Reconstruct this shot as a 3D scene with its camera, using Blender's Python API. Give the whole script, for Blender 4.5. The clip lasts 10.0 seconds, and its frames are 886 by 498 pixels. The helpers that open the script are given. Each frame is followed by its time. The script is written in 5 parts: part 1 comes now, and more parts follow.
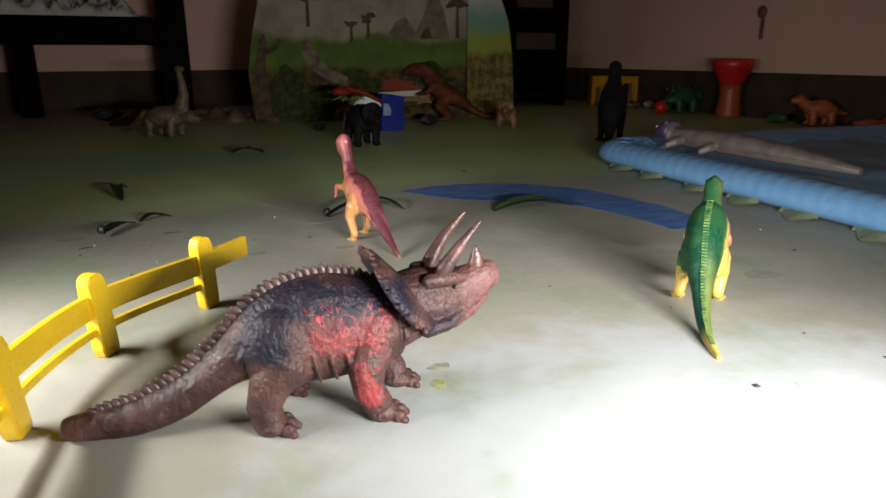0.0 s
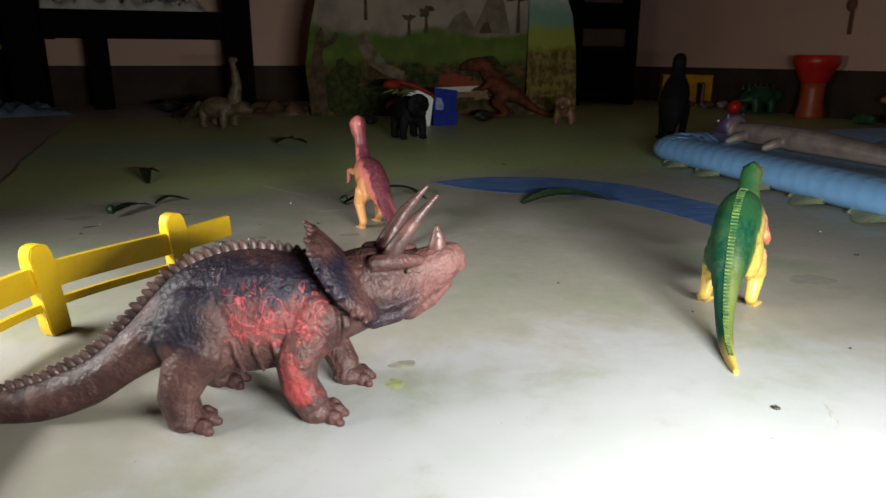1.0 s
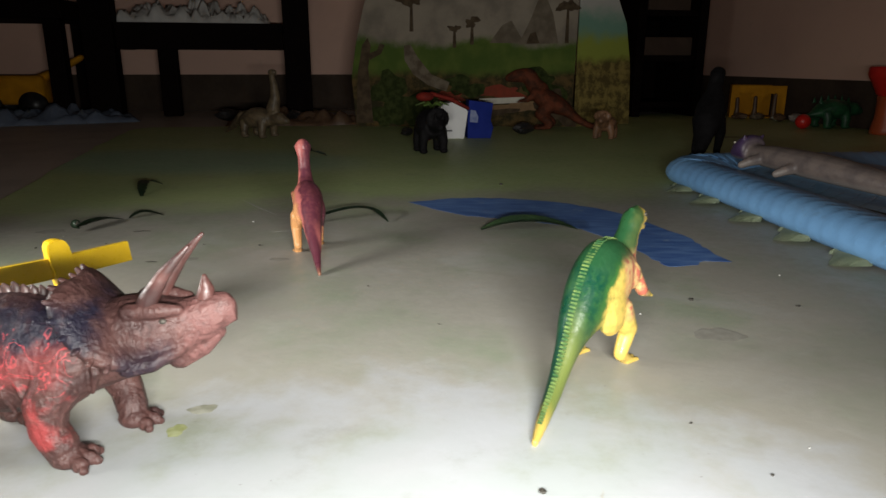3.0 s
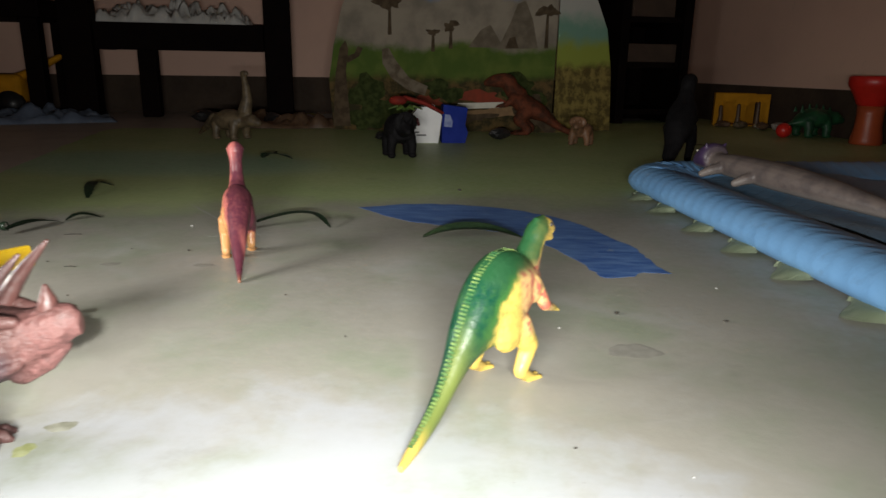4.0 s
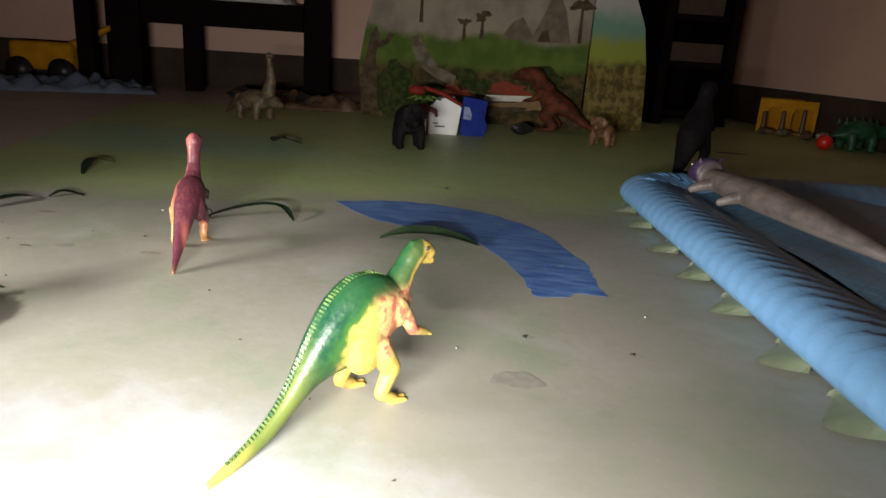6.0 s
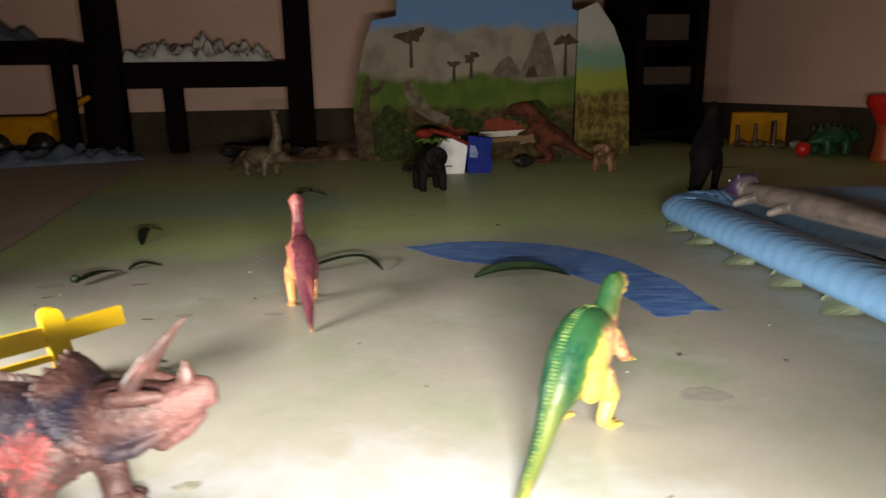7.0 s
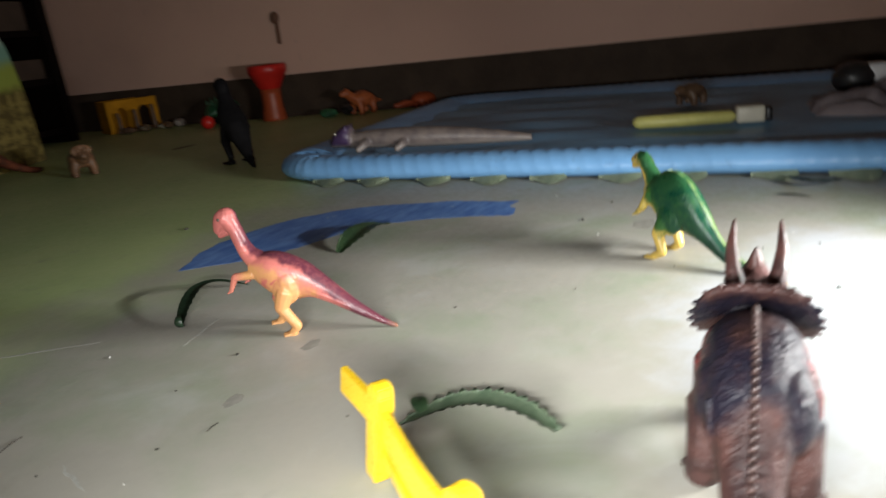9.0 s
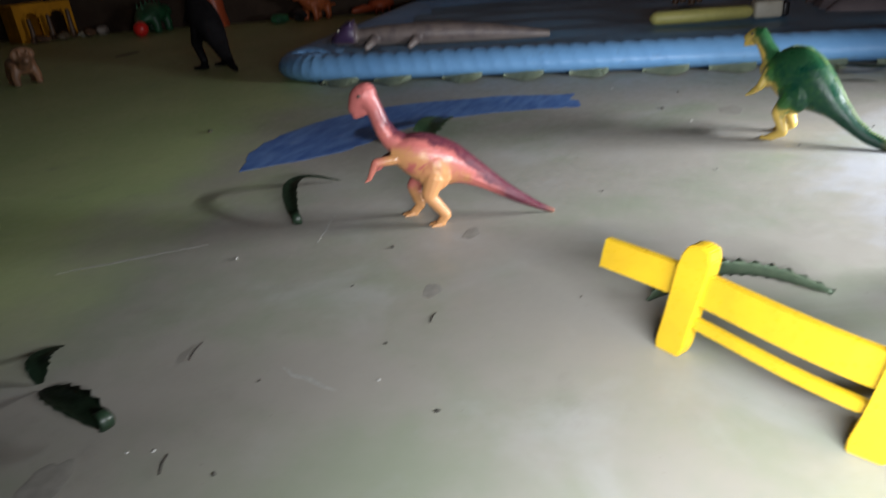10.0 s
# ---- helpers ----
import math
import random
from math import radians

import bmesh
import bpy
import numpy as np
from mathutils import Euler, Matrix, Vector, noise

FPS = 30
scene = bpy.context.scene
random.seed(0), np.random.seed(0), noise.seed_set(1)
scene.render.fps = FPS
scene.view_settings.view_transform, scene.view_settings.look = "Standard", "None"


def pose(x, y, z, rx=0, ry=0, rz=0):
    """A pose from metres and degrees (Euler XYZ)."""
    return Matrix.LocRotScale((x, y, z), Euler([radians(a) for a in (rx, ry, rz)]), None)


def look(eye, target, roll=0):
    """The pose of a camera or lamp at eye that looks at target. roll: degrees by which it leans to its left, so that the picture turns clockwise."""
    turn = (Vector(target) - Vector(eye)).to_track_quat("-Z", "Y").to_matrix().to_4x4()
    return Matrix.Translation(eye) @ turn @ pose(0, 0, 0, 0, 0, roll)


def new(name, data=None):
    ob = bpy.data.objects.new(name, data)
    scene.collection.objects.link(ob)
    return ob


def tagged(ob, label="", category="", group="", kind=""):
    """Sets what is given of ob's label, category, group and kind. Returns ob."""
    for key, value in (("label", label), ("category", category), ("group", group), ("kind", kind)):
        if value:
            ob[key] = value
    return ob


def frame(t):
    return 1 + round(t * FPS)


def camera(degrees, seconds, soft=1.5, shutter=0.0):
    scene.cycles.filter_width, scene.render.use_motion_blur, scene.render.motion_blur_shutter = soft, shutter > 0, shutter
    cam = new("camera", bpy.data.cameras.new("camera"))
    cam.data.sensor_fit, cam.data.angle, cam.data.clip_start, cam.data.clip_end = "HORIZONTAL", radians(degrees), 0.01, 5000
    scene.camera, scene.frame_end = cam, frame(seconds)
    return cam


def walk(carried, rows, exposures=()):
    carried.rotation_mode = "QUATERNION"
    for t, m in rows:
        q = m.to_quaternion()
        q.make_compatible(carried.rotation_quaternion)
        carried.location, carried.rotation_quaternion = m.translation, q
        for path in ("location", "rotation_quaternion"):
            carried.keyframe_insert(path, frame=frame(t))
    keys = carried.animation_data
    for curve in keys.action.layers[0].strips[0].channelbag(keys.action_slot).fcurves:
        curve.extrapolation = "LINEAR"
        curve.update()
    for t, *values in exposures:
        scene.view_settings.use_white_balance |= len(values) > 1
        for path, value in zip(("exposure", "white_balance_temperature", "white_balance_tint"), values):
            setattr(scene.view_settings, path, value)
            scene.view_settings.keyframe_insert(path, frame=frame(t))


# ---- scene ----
cam = camera(66.5, 10.0, soft=1.5, shutter=0.5)
PATH = [
    (0, (-0.059, -0.440, 0.221), (0.207, 1.463, -0.332), -0.1),
    (0.5, (-0.018, -0.414, 0.204), (0.126, 1.497, -0.366), 0.4),
    (1, (0.014, -0.391, 0.191), (0.069, 1.533, -0.352), 0.2),
    (1.5, (0.055, -0.378, 0.202), (-0.009, 1.542, -0.353), 0.0),
    (2, (0.106, -0.372, 0.204), (-0.015, 1.546, -0.351), 0.2),
    (2.5, (0.154, -0.363, 0.209), (-0.028, 1.555, -0.326), 0.1),
    (3.8, (0.245, -0.345, 0.217), (0.013, 1.568, -0.315), 0.3),
    (4, (0.261, -0.327, 0.212), (0.048, 1.592, -0.309), 0.9),
    (4.5, (0.321, -0.320, 0.223), (0.034, 1.583, -0.322), 2.4),
    (5, (0.364, -0.312, 0.216), (0.048, 1.580, -0.351), 2.8),
    (5.2, (0.380, -0.308, 0.219), (0.052, 1.575, -0.370), 3.1),
    (6.3, (0.382, -0.298, 0.245), (-0.004, 1.584, -0.308), 3.4),
    (6.5, (0.343, -0.314, 0.244), (-0.034, 1.579, -0.280), 2.0),
    (7, (0.211, -0.356, 0.248), (-0.033, 1.573, -0.220), -0.9),
    (7.3, (0.112, -0.379, 0.248), (-0.008, 1.560, -0.226), -1.4),
    (7.5, (0.014, -0.398, 0.264), (0.080, 1.535, -0.244), 0.0),
    (7.8, (-0.105, -0.400, 0.281), (0.289, 1.497, -0.213), -0.5),
    (8, (-0.219, -0.382, 0.269), (0.362, 1.456, -0.263), -2.6),
    (8.2, (-0.299, -0.351, 0.275), (0.415, 1.428, -0.298), -4.0),
    (8.5, (-0.383, -0.239, 0.259), (0.646, 1.356, -0.370), -6.6),
    (8.8, (-0.435, -0.151, 0.265), (0.858, 1.217, -0.419), -6.5),
    (9, (-0.444, -0.102, 0.262), (1.094, 1.017, -0.356), -6.4),
    (9.3, (-0.482, -0.011, 0.246), (1.052, 1.050, -0.476), -8.3),
    (9.5, (-0.504, 0.034, 0.237), (1.062, 1.017, -0.526), -5.7),
    (9.8, (-0.526, 0.087, 0.227), (1.102, 0.962, -0.537), -5.2),
    (10, (-0.531, 0.113, 0.231), (1.071, 0.960, -0.616), -5.4),
]
EXPO = [(0, -0.08, 6500, 10), (1.0, -0.38, 6500, 10), (2.5, -0.30, 6500, 10), (4.0, 0.14, 6500, 10), (4.5, 0.46, 6500, 10), (5.2, 0.55, 6500, 10), (6.4, 0.55, 6800, 11), (7.2, 0.55, 7300, 14), (7.5, 0.50, 7600, 18), (7.8, 0.45, 7400, 17), (8.2, 0.45, 6900, 13), (8.6, 0.55, 6400, 10), (9.0, 0.45, 6300, 10), (9.4, -0.15, 6100, 15), (10.0, 0.10, 5900, 14)]
walk(cam, [(t, look(eye, target, roll)) for t, eye, target, roll in PATH], EXPO)

# ---- light: fixed strips standing in for the small bright lamp held beside the filming phone, in a dark room ----
world = bpy.data.worlds.new("dark_room")
scene.world = world
world.use_nodes = True
world.node_tree.nodes["Background"].inputs[0].default_value = (0.8, 0.85, 1.0, 1)
world.node_tree.nodes["Background"].inputs[1].default_value = 0.0003


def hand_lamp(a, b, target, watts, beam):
    """A fixed strip standing in for the phone's lamp, along a stretch on which it is carried."""
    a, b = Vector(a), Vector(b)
    data = bpy.data.lights.new("phone_lamp_strip", "AREA")
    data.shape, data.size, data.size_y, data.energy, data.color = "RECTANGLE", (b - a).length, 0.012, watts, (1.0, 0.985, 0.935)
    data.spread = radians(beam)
    ob = new("phone_lamp_strip", data)
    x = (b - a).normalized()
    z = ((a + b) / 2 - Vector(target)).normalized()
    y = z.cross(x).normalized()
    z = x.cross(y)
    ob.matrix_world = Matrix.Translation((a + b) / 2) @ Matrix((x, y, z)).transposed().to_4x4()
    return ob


# two added strips, always lit, replace the one lamp that moves along
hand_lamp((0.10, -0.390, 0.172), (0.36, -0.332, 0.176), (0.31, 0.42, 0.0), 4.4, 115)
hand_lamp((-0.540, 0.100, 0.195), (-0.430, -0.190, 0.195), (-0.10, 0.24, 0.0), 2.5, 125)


# ---- node helpers ----
def N(nt, kind, ins=(), **props):
    nd = nt.nodes.new(kind)
    for k, v in props.items():
        setattr(nd, k, v)
    for k, v in dict(ins).items():
        if isinstance(v, bpy.types.NodeSocket):
            nt.links.new(v, nd.inputs[k])
        else:
            nd.inputs[k].default_value = v
    return nd


def rgb(c):
    return (c[0], c[1], c[2], 1.0)


def math_node(nt, op, a, b=0.0):
    return N(nt, "ShaderNodeMath", {0: a, 1: b}, operation=op).outputs[0]


def step(nt, v, lo, hi, a=0.0, b=1.0):
    return N(nt, "ShaderNodeMapRange", {"Value": v, "From Min": lo, "From Max": hi, "To Min": a, "To Max": b},
             interpolation_type="SMOOTHSTEP").outputs[0]


def mixc(nt, f, a, b):
    nd = nt.nodes.new("ShaderNodeMix")
    nd.data_type = "RGBA"
    for i, v in ((0, f), (6, a), (7, b)):
        if isinstance(v, bpy.types.NodeSocket):
            nt.links.new(v, nd.inputs[i])
        else:
            nd.inputs[i].default_value = v if i == 0 else rgb(v)
    return nd.outputs[2]


def noise_tex(nt, vec, scale, detail=4.0, rough=0.55, dist=0.0):
    return N(nt, "ShaderNodeTexNoise", {"Vector": vec, "Scale": scale, "Detail": detail, "Roughness": rough, "Distortion": dist}).outputs[0]


class Surface:
    """A material with its coordinates at hand."""

    def __init__(self, name, rough=0.5, metal=0.0, spec=0.5):
        self.m = bpy.data.materials.new(name)
        self.m.use_nodes = True
        self.nt = self.m.node_tree
        self.b = self.nt.nodes["Principled BSDF"]
        self.b.inputs["Roughness"].default_value = rough
        self.b.inputs["Metallic"].default_value = metal
        self.b.inputs["Specular IOR Level"].default_value = spec
        self.co = N(self.nt, "ShaderNodeTexCoord").outputs["Object"]
        s = N(self.nt, "ShaderNodeSeparateXYZ", {0: self.co})
        self.x, self.y, self.z = s.outputs

    def colour(self, c):
        if isinstance(c, bpy.types.NodeSocket):
            self.nt.links.new(c, self.b.inputs["Base Color"])
        else:
            self.b.inputs["Base Color"].default_value = rgb(c)
        return self

    def roughness(self, v):
        self.nt.links.new(v, self.b.inputs["Roughness"])
        return self

    def bump(self, h, strength=0.3, dist=0.001):
        nd = N(self.nt, "ShaderNodeBump", {"Height": h, "Strength": strength, "Distance": dist})
        self.nt.links.new(nd.outputs[0], self.b.inputs["Normal"])
        return self


def mottled(name, base, second, scale=60.0, rough=0.5, bump=0.2, dist=0.0006, grain=400.0, spec=0.5, metal=0.0):
    s = Surface(name, rough, metal, spec)
    big = step(s.nt, noise_tex(s.nt, s.co, scale), 0.35, 0.68)
    s.colour(mixc(s.nt, big, base, second))
    fine = noise_tex(s.nt, s.co, grain, 3.0)
    s.roughness(step(s.nt, fine, 0.2, 0.8, max(rough - 0.12, 0.05), min(rough + 0.12, 1.0)))
    s.bump(math_node(s.nt, "ADD", fine, math_node(s.nt, "MULTIPLY", big, 0.6)), bump, dist)
    return s.m


# ---- geometry helpers ----
def mesh_of(name, bm, material, smooth=True):
    bmesh.ops.recalc_face_normals(bm, faces=bm.faces)
    me = bpy.data.meshes.new(name)
    bm.to_mesh(me)
    bm.free()
    for p in me.polygons:
        p.use_smooth = smooth
    for mt in material if isinstance(material, (list, tuple)) else [material]:
        me.materials.append(mt)
    return me


def part(name, bm, material, parent, label="", smooth=False):
    ob = new(name, mesh_of(name, bm, material, smooth))
    ob.parent = parent
    if label:
        ob["label"] = label
    return ob


def thing(name, bm, material, m=None, label="", category="", group="", kind="", smooth=False):
    ob = new(name, mesh_of(name, bm, material, smooth))
    if m is not None:
        ob.matrix_world = m
    return tagged(ob, label, category, group, kind)


def holder(name, m, label, category, group="", kind=""):
    ob = new(name)
    ob.matrix_world = m
    return tagged(ob, label, category, group, kind)


def skin(bm, rings, closed=True):
    """Joins rings of points into a tube with closed ends."""
    rows = [[bm.verts.new(p) for p in r] for r in rings]
    n = len(rows[0])
    for a, b in zip(rows, rows[1:]):
        for i in range(n):
            bm.faces.new((a[i], a[(i + 1) % n], b[(i + 1) % n], b[i]))
    if closed:
        bm.faces.new(rows[0][::-1])
        bm.faces.new(rows[-1])
    return rows


def body(bm, stations, seg=18, power=2.2):
    """A body along x from (x, top, bottom, half width, sideways) stations, rounded off at both ends."""
    q = np.array(stations, dtype=float)
    q = np.vstack([2 * q[0] - q[1], q, 2 * q[-1] - q[-2]])
    fine = []
    for i in range(1, len(q) - 2):
        a, b, c, d = q[i - 1], q[i], q[i + 1], q[i + 2]
        for t in (0.0, 0.25, 0.5, 0.75):
            fine.append(0.5 * (2 * b + (c - a) * t + (2 * a - 5 * b + 4 * c - d) * t * t + (3 * b - a - 3 * c + d) * t ** 3))
    fine.append(q[-2])
    rings = []
    for x, top, bot, hw, lat in ([float(v) for v in row] for row in fine):
        hw, top = max(hw, 0.0008), max(top, bot + 0.0008)
        zc, hh = (top + bot) / 2, (top - bot) / 2
        ring = []
        for i in range(seg):
            a = 2 * math.pi * i / seg
            c, s = math.cos(a), math.sin(a)
            e = 2 / power
            ring.append((x, lat + hw * math.copysign(abs(c) ** e, c), zc + hh * math.copysign(abs(s) ** e, s)))
        rings.append(ring)
    skin(bm, rings)


def tube(bm, pts, radii, seg=12, flat=1.0):
    """A round tube through points, with rounded ends."""
    pts = [Vector(p) for p in pts]
    t0, t1 = (pts[1] - pts[0]).normalized(), (pts[-1] - pts[-2]).normalized()
    pts = [pts[0] - t0 * radii[0] * 0.8, pts[0] - t0 * radii[0] * 0.45, *pts, pts[-1] + t1 * radii[-1] * 0.45, pts[-1] + t1 * radii[-1] * 0.8]
    radii = [radii[0] * 0.3, radii[0] * 0.8, *radii, radii[-1] * 0.8, radii[-1] * 0.3]
    up = Vector((0, 1, 0)) if abs(t0.y) < 0.8 else Vector((1, 0, 0))
    rings = []
    for i, p in enumerate(pts):
        t = (pts[min(i + 1, len(pts) - 1)] - pts[max(i - 1, 0)]).normalized()
        a = (up - t * up.dot(t)).normalized()
        b = t.cross(a)
        up = a
        rings.append([p + radii[i] * (a * math.cos(2 * math.pi * k / seg) + flat * b * math.sin(2 * math.pi * k / seg)) for k in range(seg)])
    skin(bm, rings)


def ball(bm, c, r, seg=10):
    r = (r, r, r) if isinstance(r, (int, float)) else r
    bmesh.ops.create_uvsphere(bm, u_segments=seg, v_segments=max(6, seg * 2 // 3), radius=1.0,
                              matrix=Matrix.Translation(c) @ Matrix.Diagonal((*r, 1)))


def cone(bm, base, tip, r, seg=6, flat=1.0):
    base, tip = Vector(base), Vector(tip)
    t = (tip - base).normalized()
    a = t.orthogonal().normalized() if abs(t.y) > 0.9 else (Vector((0, 1, 0)) - t * t.y).normalized()
    b = t.cross(a)
    ring = [bm.verts.new(base + r * (flat * a * math.cos(2 * math.pi * k / seg) + b * math.sin(2 * math.pi * k / seg))) for k in range(seg)]
    top = bm.verts.new(tip)
    for k in range(seg):
        bm.faces.new((ring[k], ring[(k + 1) % seg], top))
    bm.faces.new(ring[::-1])


def box(bm, c, size, rot=0.0, bevel=0.0):
    m = Matrix.Translation(c) @ Matrix.Rotation(rot, 4, "Z") @ Matrix.Diagonal((*size, 1))
    g = bmesh.ops.create_cube(bm, size=1.0, matrix=m)
    if bevel:
        edges = {e for v in g["verts"] for e in v.link_edges}
        bmesh.ops.bevel(bm, geom=list(edges), offset=bevel, segments=2, affect="EDGES", profile=0.6)


def slab(bm, outline, z0, z1):
    """A flat plate from an outline in x, y."""
    lo = [bm.verts.new((x, y, z0)) for x, y in outline]
    hi = [bm.verts.new((x, y, z1)) for x, y in outline]
    n = len(lo)
    bm.faces.new(hi)
    bm.faces.new(lo[::-1])
    for i in range(n):
        bm.faces.new((lo[i], lo[(i + 1) % n], hi[(i + 1) % n], hi[i]))


def upright(bm, outline, y0, y1):
    """A standing plate from an outline in x, z."""
    a = [bm.verts.new((x, y0, z)) for x, z in outline]
    b = [bm.verts.new((x, y1, z)) for x, z in outline]
    n = len(a)
    bm.faces.new(a)
    bm.faces.new(b[::-1])
    for i in range(n):
        bm.faces.new((a[i], b[i], b[(i + 1) % n], a[(i + 1) % n]))


def film_patch(bm, outline, z0, z1, rim=0.8):
    """A thin stain whose edge thins out to nothing."""
    cx, cy = sum(p[0] for p in outline) / len(outline), sum(p[1] for p in outline) / len(outline)
    lo = [bm.verts.new((x, y, z0)) for x, y in outline]
    hi = [bm.verts.new((cx + (x - cx) * rim, cy + (y - cy) * rim, z1)) for x, y in outline]
    n = len(lo)
    bm.faces.new(hi)
    bm.faces.new(lo[::-1])
    for i in range(n):
        bm.faces.new((lo[i], lo[(i + 1) % n], hi[(i + 1) % n], hi[i]))


def smooth_line(points, per=6):
    """A smooth run of points through the given ones."""
    p = [Vector(q) for q in points]
    p = [p[0] * 2 - p[1]] + p + [p[-1] * 2 - p[-2]]
    out = []
    for i in range(1, len(p) - 2):
        for k in range(per):
            t = k / per
            a, b, c, d = p[i - 1], p[i], p[i + 1], p[i + 2]
            out.append(0.5 * ((2 * b) + (c - a) * t + (2 * a - 5 * b + 4 * c - d) * t * t + (3 * b - a - 3 * c + d) * t ** 3))
    out.append(p[-2])
    return out


def figure(name, bm, material, m, label, voxel=0.001, smoothing=2, group="toy dinosaurs"):
    """A moulded toy: all its swellings fused into one skin."""
    ob = thing(name, bm, material, m, label, "toy dinosaur", group, smooth=True)
    r = ob.modifiers.new("fuse", "REMESH")
    r.mode, r.voxel_size, r.use_smooth_shade = "VOXEL", voxel, True
    if smoothing:
        s = ob.modifiers.new("soften", "SMOOTH")
        s.factor, s.iterations = 0.5, smoothing
    return ob


# ---- materials of the setting ----
def sheet_surface():
    """The printed play sheet: pale near the middle, greener far off, with cloudy worn paint."""
    s = Surface("play_sheet", 0.42, 0.0, 0.4)
    nt = s.nt
    warp = noise_tex(nt, s.co, 3.2, 5.0)
    y2 = math_node(nt, "ADD", s.y, math_node(nt, "MULTIPLY", math_node(nt, "SUBTRACT", warp, 0.5), 0.45))
    y3 = math_node(nt, "SUBTRACT", y2, math_node(nt, "MULTIPLY", s.x, 0.36))
    far = step(nt, y3, 0.56, 0.80)
    pale = mixc(nt, step(nt, noise_tex(nt, s.co, 6.5, 6.0, 0.6), 0.42, 0.68), (0.310, 0.298, 0.258), (0.250, 0.276, 0.205))
    pale = mixc(nt, math_node(nt, "MULTIPLY", step(nt, noise_tex(nt, s.co, 9.0, 5.0, 0.6, 0.6), 0.50, 0.72), 0.5), pale, (0.37, 0.37, 0.355))
    green = mixc(nt, step(nt, noise_tex(nt, s.co, 4.0, 5.0), 0.35, 0.7), (0.385, 0.490, 0.215), (0.45, 0.53, 0.250))
    dx = math_node(nt, "MULTIPLY", math_node(nt, "ADD", s.x, 0.52), 2.4)
    dy = math_node(nt, "MULTIPLY", math_node(nt, "SUBTRACT", s.y, 1.05), 4.5)
    r2 = math_node(nt, "ADD", math_node(nt, "MULTIPLY", dx, dx), math_node(nt, "MULTIPLY", dy, dy))
    teal = math_node(nt, "MULTIPLY", step(nt, math_node(nt, "ADD", r2, warp), 1.7, 0.7), 0.6)
    green = mixc(nt, teal, green, (0.28, 0.48, 0.37))
    c = mixc(nt, far, pale, green)
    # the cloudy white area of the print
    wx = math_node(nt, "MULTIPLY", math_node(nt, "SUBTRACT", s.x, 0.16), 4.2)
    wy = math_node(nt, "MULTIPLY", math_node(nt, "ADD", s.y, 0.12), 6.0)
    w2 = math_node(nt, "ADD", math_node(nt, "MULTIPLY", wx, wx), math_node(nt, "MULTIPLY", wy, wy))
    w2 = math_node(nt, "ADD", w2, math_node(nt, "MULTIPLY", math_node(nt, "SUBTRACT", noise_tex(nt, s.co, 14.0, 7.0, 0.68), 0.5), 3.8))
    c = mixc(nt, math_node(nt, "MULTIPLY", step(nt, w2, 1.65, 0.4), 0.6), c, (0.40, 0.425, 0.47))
    dirt = math_node(nt, "MULTIPLY", step(nt, noise_tex(nt, s.co, 17.0, 7.0, 0.7), 0.55, 0.78), 0.45)
    c = mixc(nt, dirt, c, (0.20, 0.20, 0.165))
    specks = math_node(nt, "MULTIPLY", step(nt, noise_tex(nt, s.co, 210.0, 2.0), 0.72, 0.8), 0.5)
    c = mixc(nt, specks, c, (0.15, 0.14, 0.12))
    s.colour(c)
    fine = noise_tex(nt, s.co, 90.0, 6.0, 0.6)
    s.roughness(step(nt, fine, 0.25, 0.75, 0.36, 0.6))
    s.bump(math_node(nt, "ADD", math_node(nt, "MULTIPLY", warp, 3.0), fine), 0.18, 0.0010)
    return s.m


SHEET = sheet_surface()


def tile_surface():
    s = Surface("beige_floor", 0.45)
    nt = s.nt
    br = N(nt, "ShaderNodeTexBrick", {"Vector": s.co, "Color1": rgb((0.47, 0.41, 0.36)), "Color2": rgb((0.52, 0.455, 0.40)),
                                      "Mortar": rgb((0.52, 0.47, 0.42)), "Scale": 1.0, "Mortar Size": 0.004, "Brick Width": 0.4, "Row Height": 0.4}, offset=0.0)
    c = mixc(nt, math_node(nt, "MULTIPLY", step(nt, noise_tex(nt, s.co, 9.0, 6.0), 0.45, 0.75), 0.4), br.outputs[0], (0.25, 0.22, 0.19))
    s.colour(c)
    s.bump(noise_tex(nt, s.co, 60.0, 4.0), 0.15, 0.0008)
    return s.m


FLOOR = tile_surface()


def wall_surface():
    s = Surface("pink_wall_paint", 0.62, 0.0, 0.35)
    nt = s.nt
    c = mixc(nt, step(nt, noise_tex(nt, s.co, 2.3, 6.0), 0.4, 0.7), (0.77, 0.50, 0.39), (0.70, 0.45, 0.355))
    smear = math_node(nt, "MULTIPLY", step(nt, noise_tex(nt, s.co, 11.0, 7.0, 0.7, 0.5), 0.6, 0.76), 0.3)
    s.colour(mixc(nt, smear, c, (0.40, 0.28, 0.23)))
    s.bump(noise_tex(nt, s.co, 45.0, 6.0, 0.6), 0.25, 0.0015)
    return s.m


WALL = wall_surface()
SKIRT = mottled("brown_skirting", (0.072, 0.049, 0.034), (0.050, 0.034, 0.024), 8.0, 0.75, 0.25, 0.001, 90.0, 0.2)
CEIL = mottled("ceiling_white", (0.7, 0.68, 0.64), (0.64, 0.62, 0.58), 3.0, 0.8, 0.1, 0.001, 60.0)
WOOD = mottled("dark_stained_wood", (0.007, 0.004, 0.0035), (0.005, 0.003, 0.003), 12.0, 0.8, 0.15, 0.0008, 160.0, 0.06)

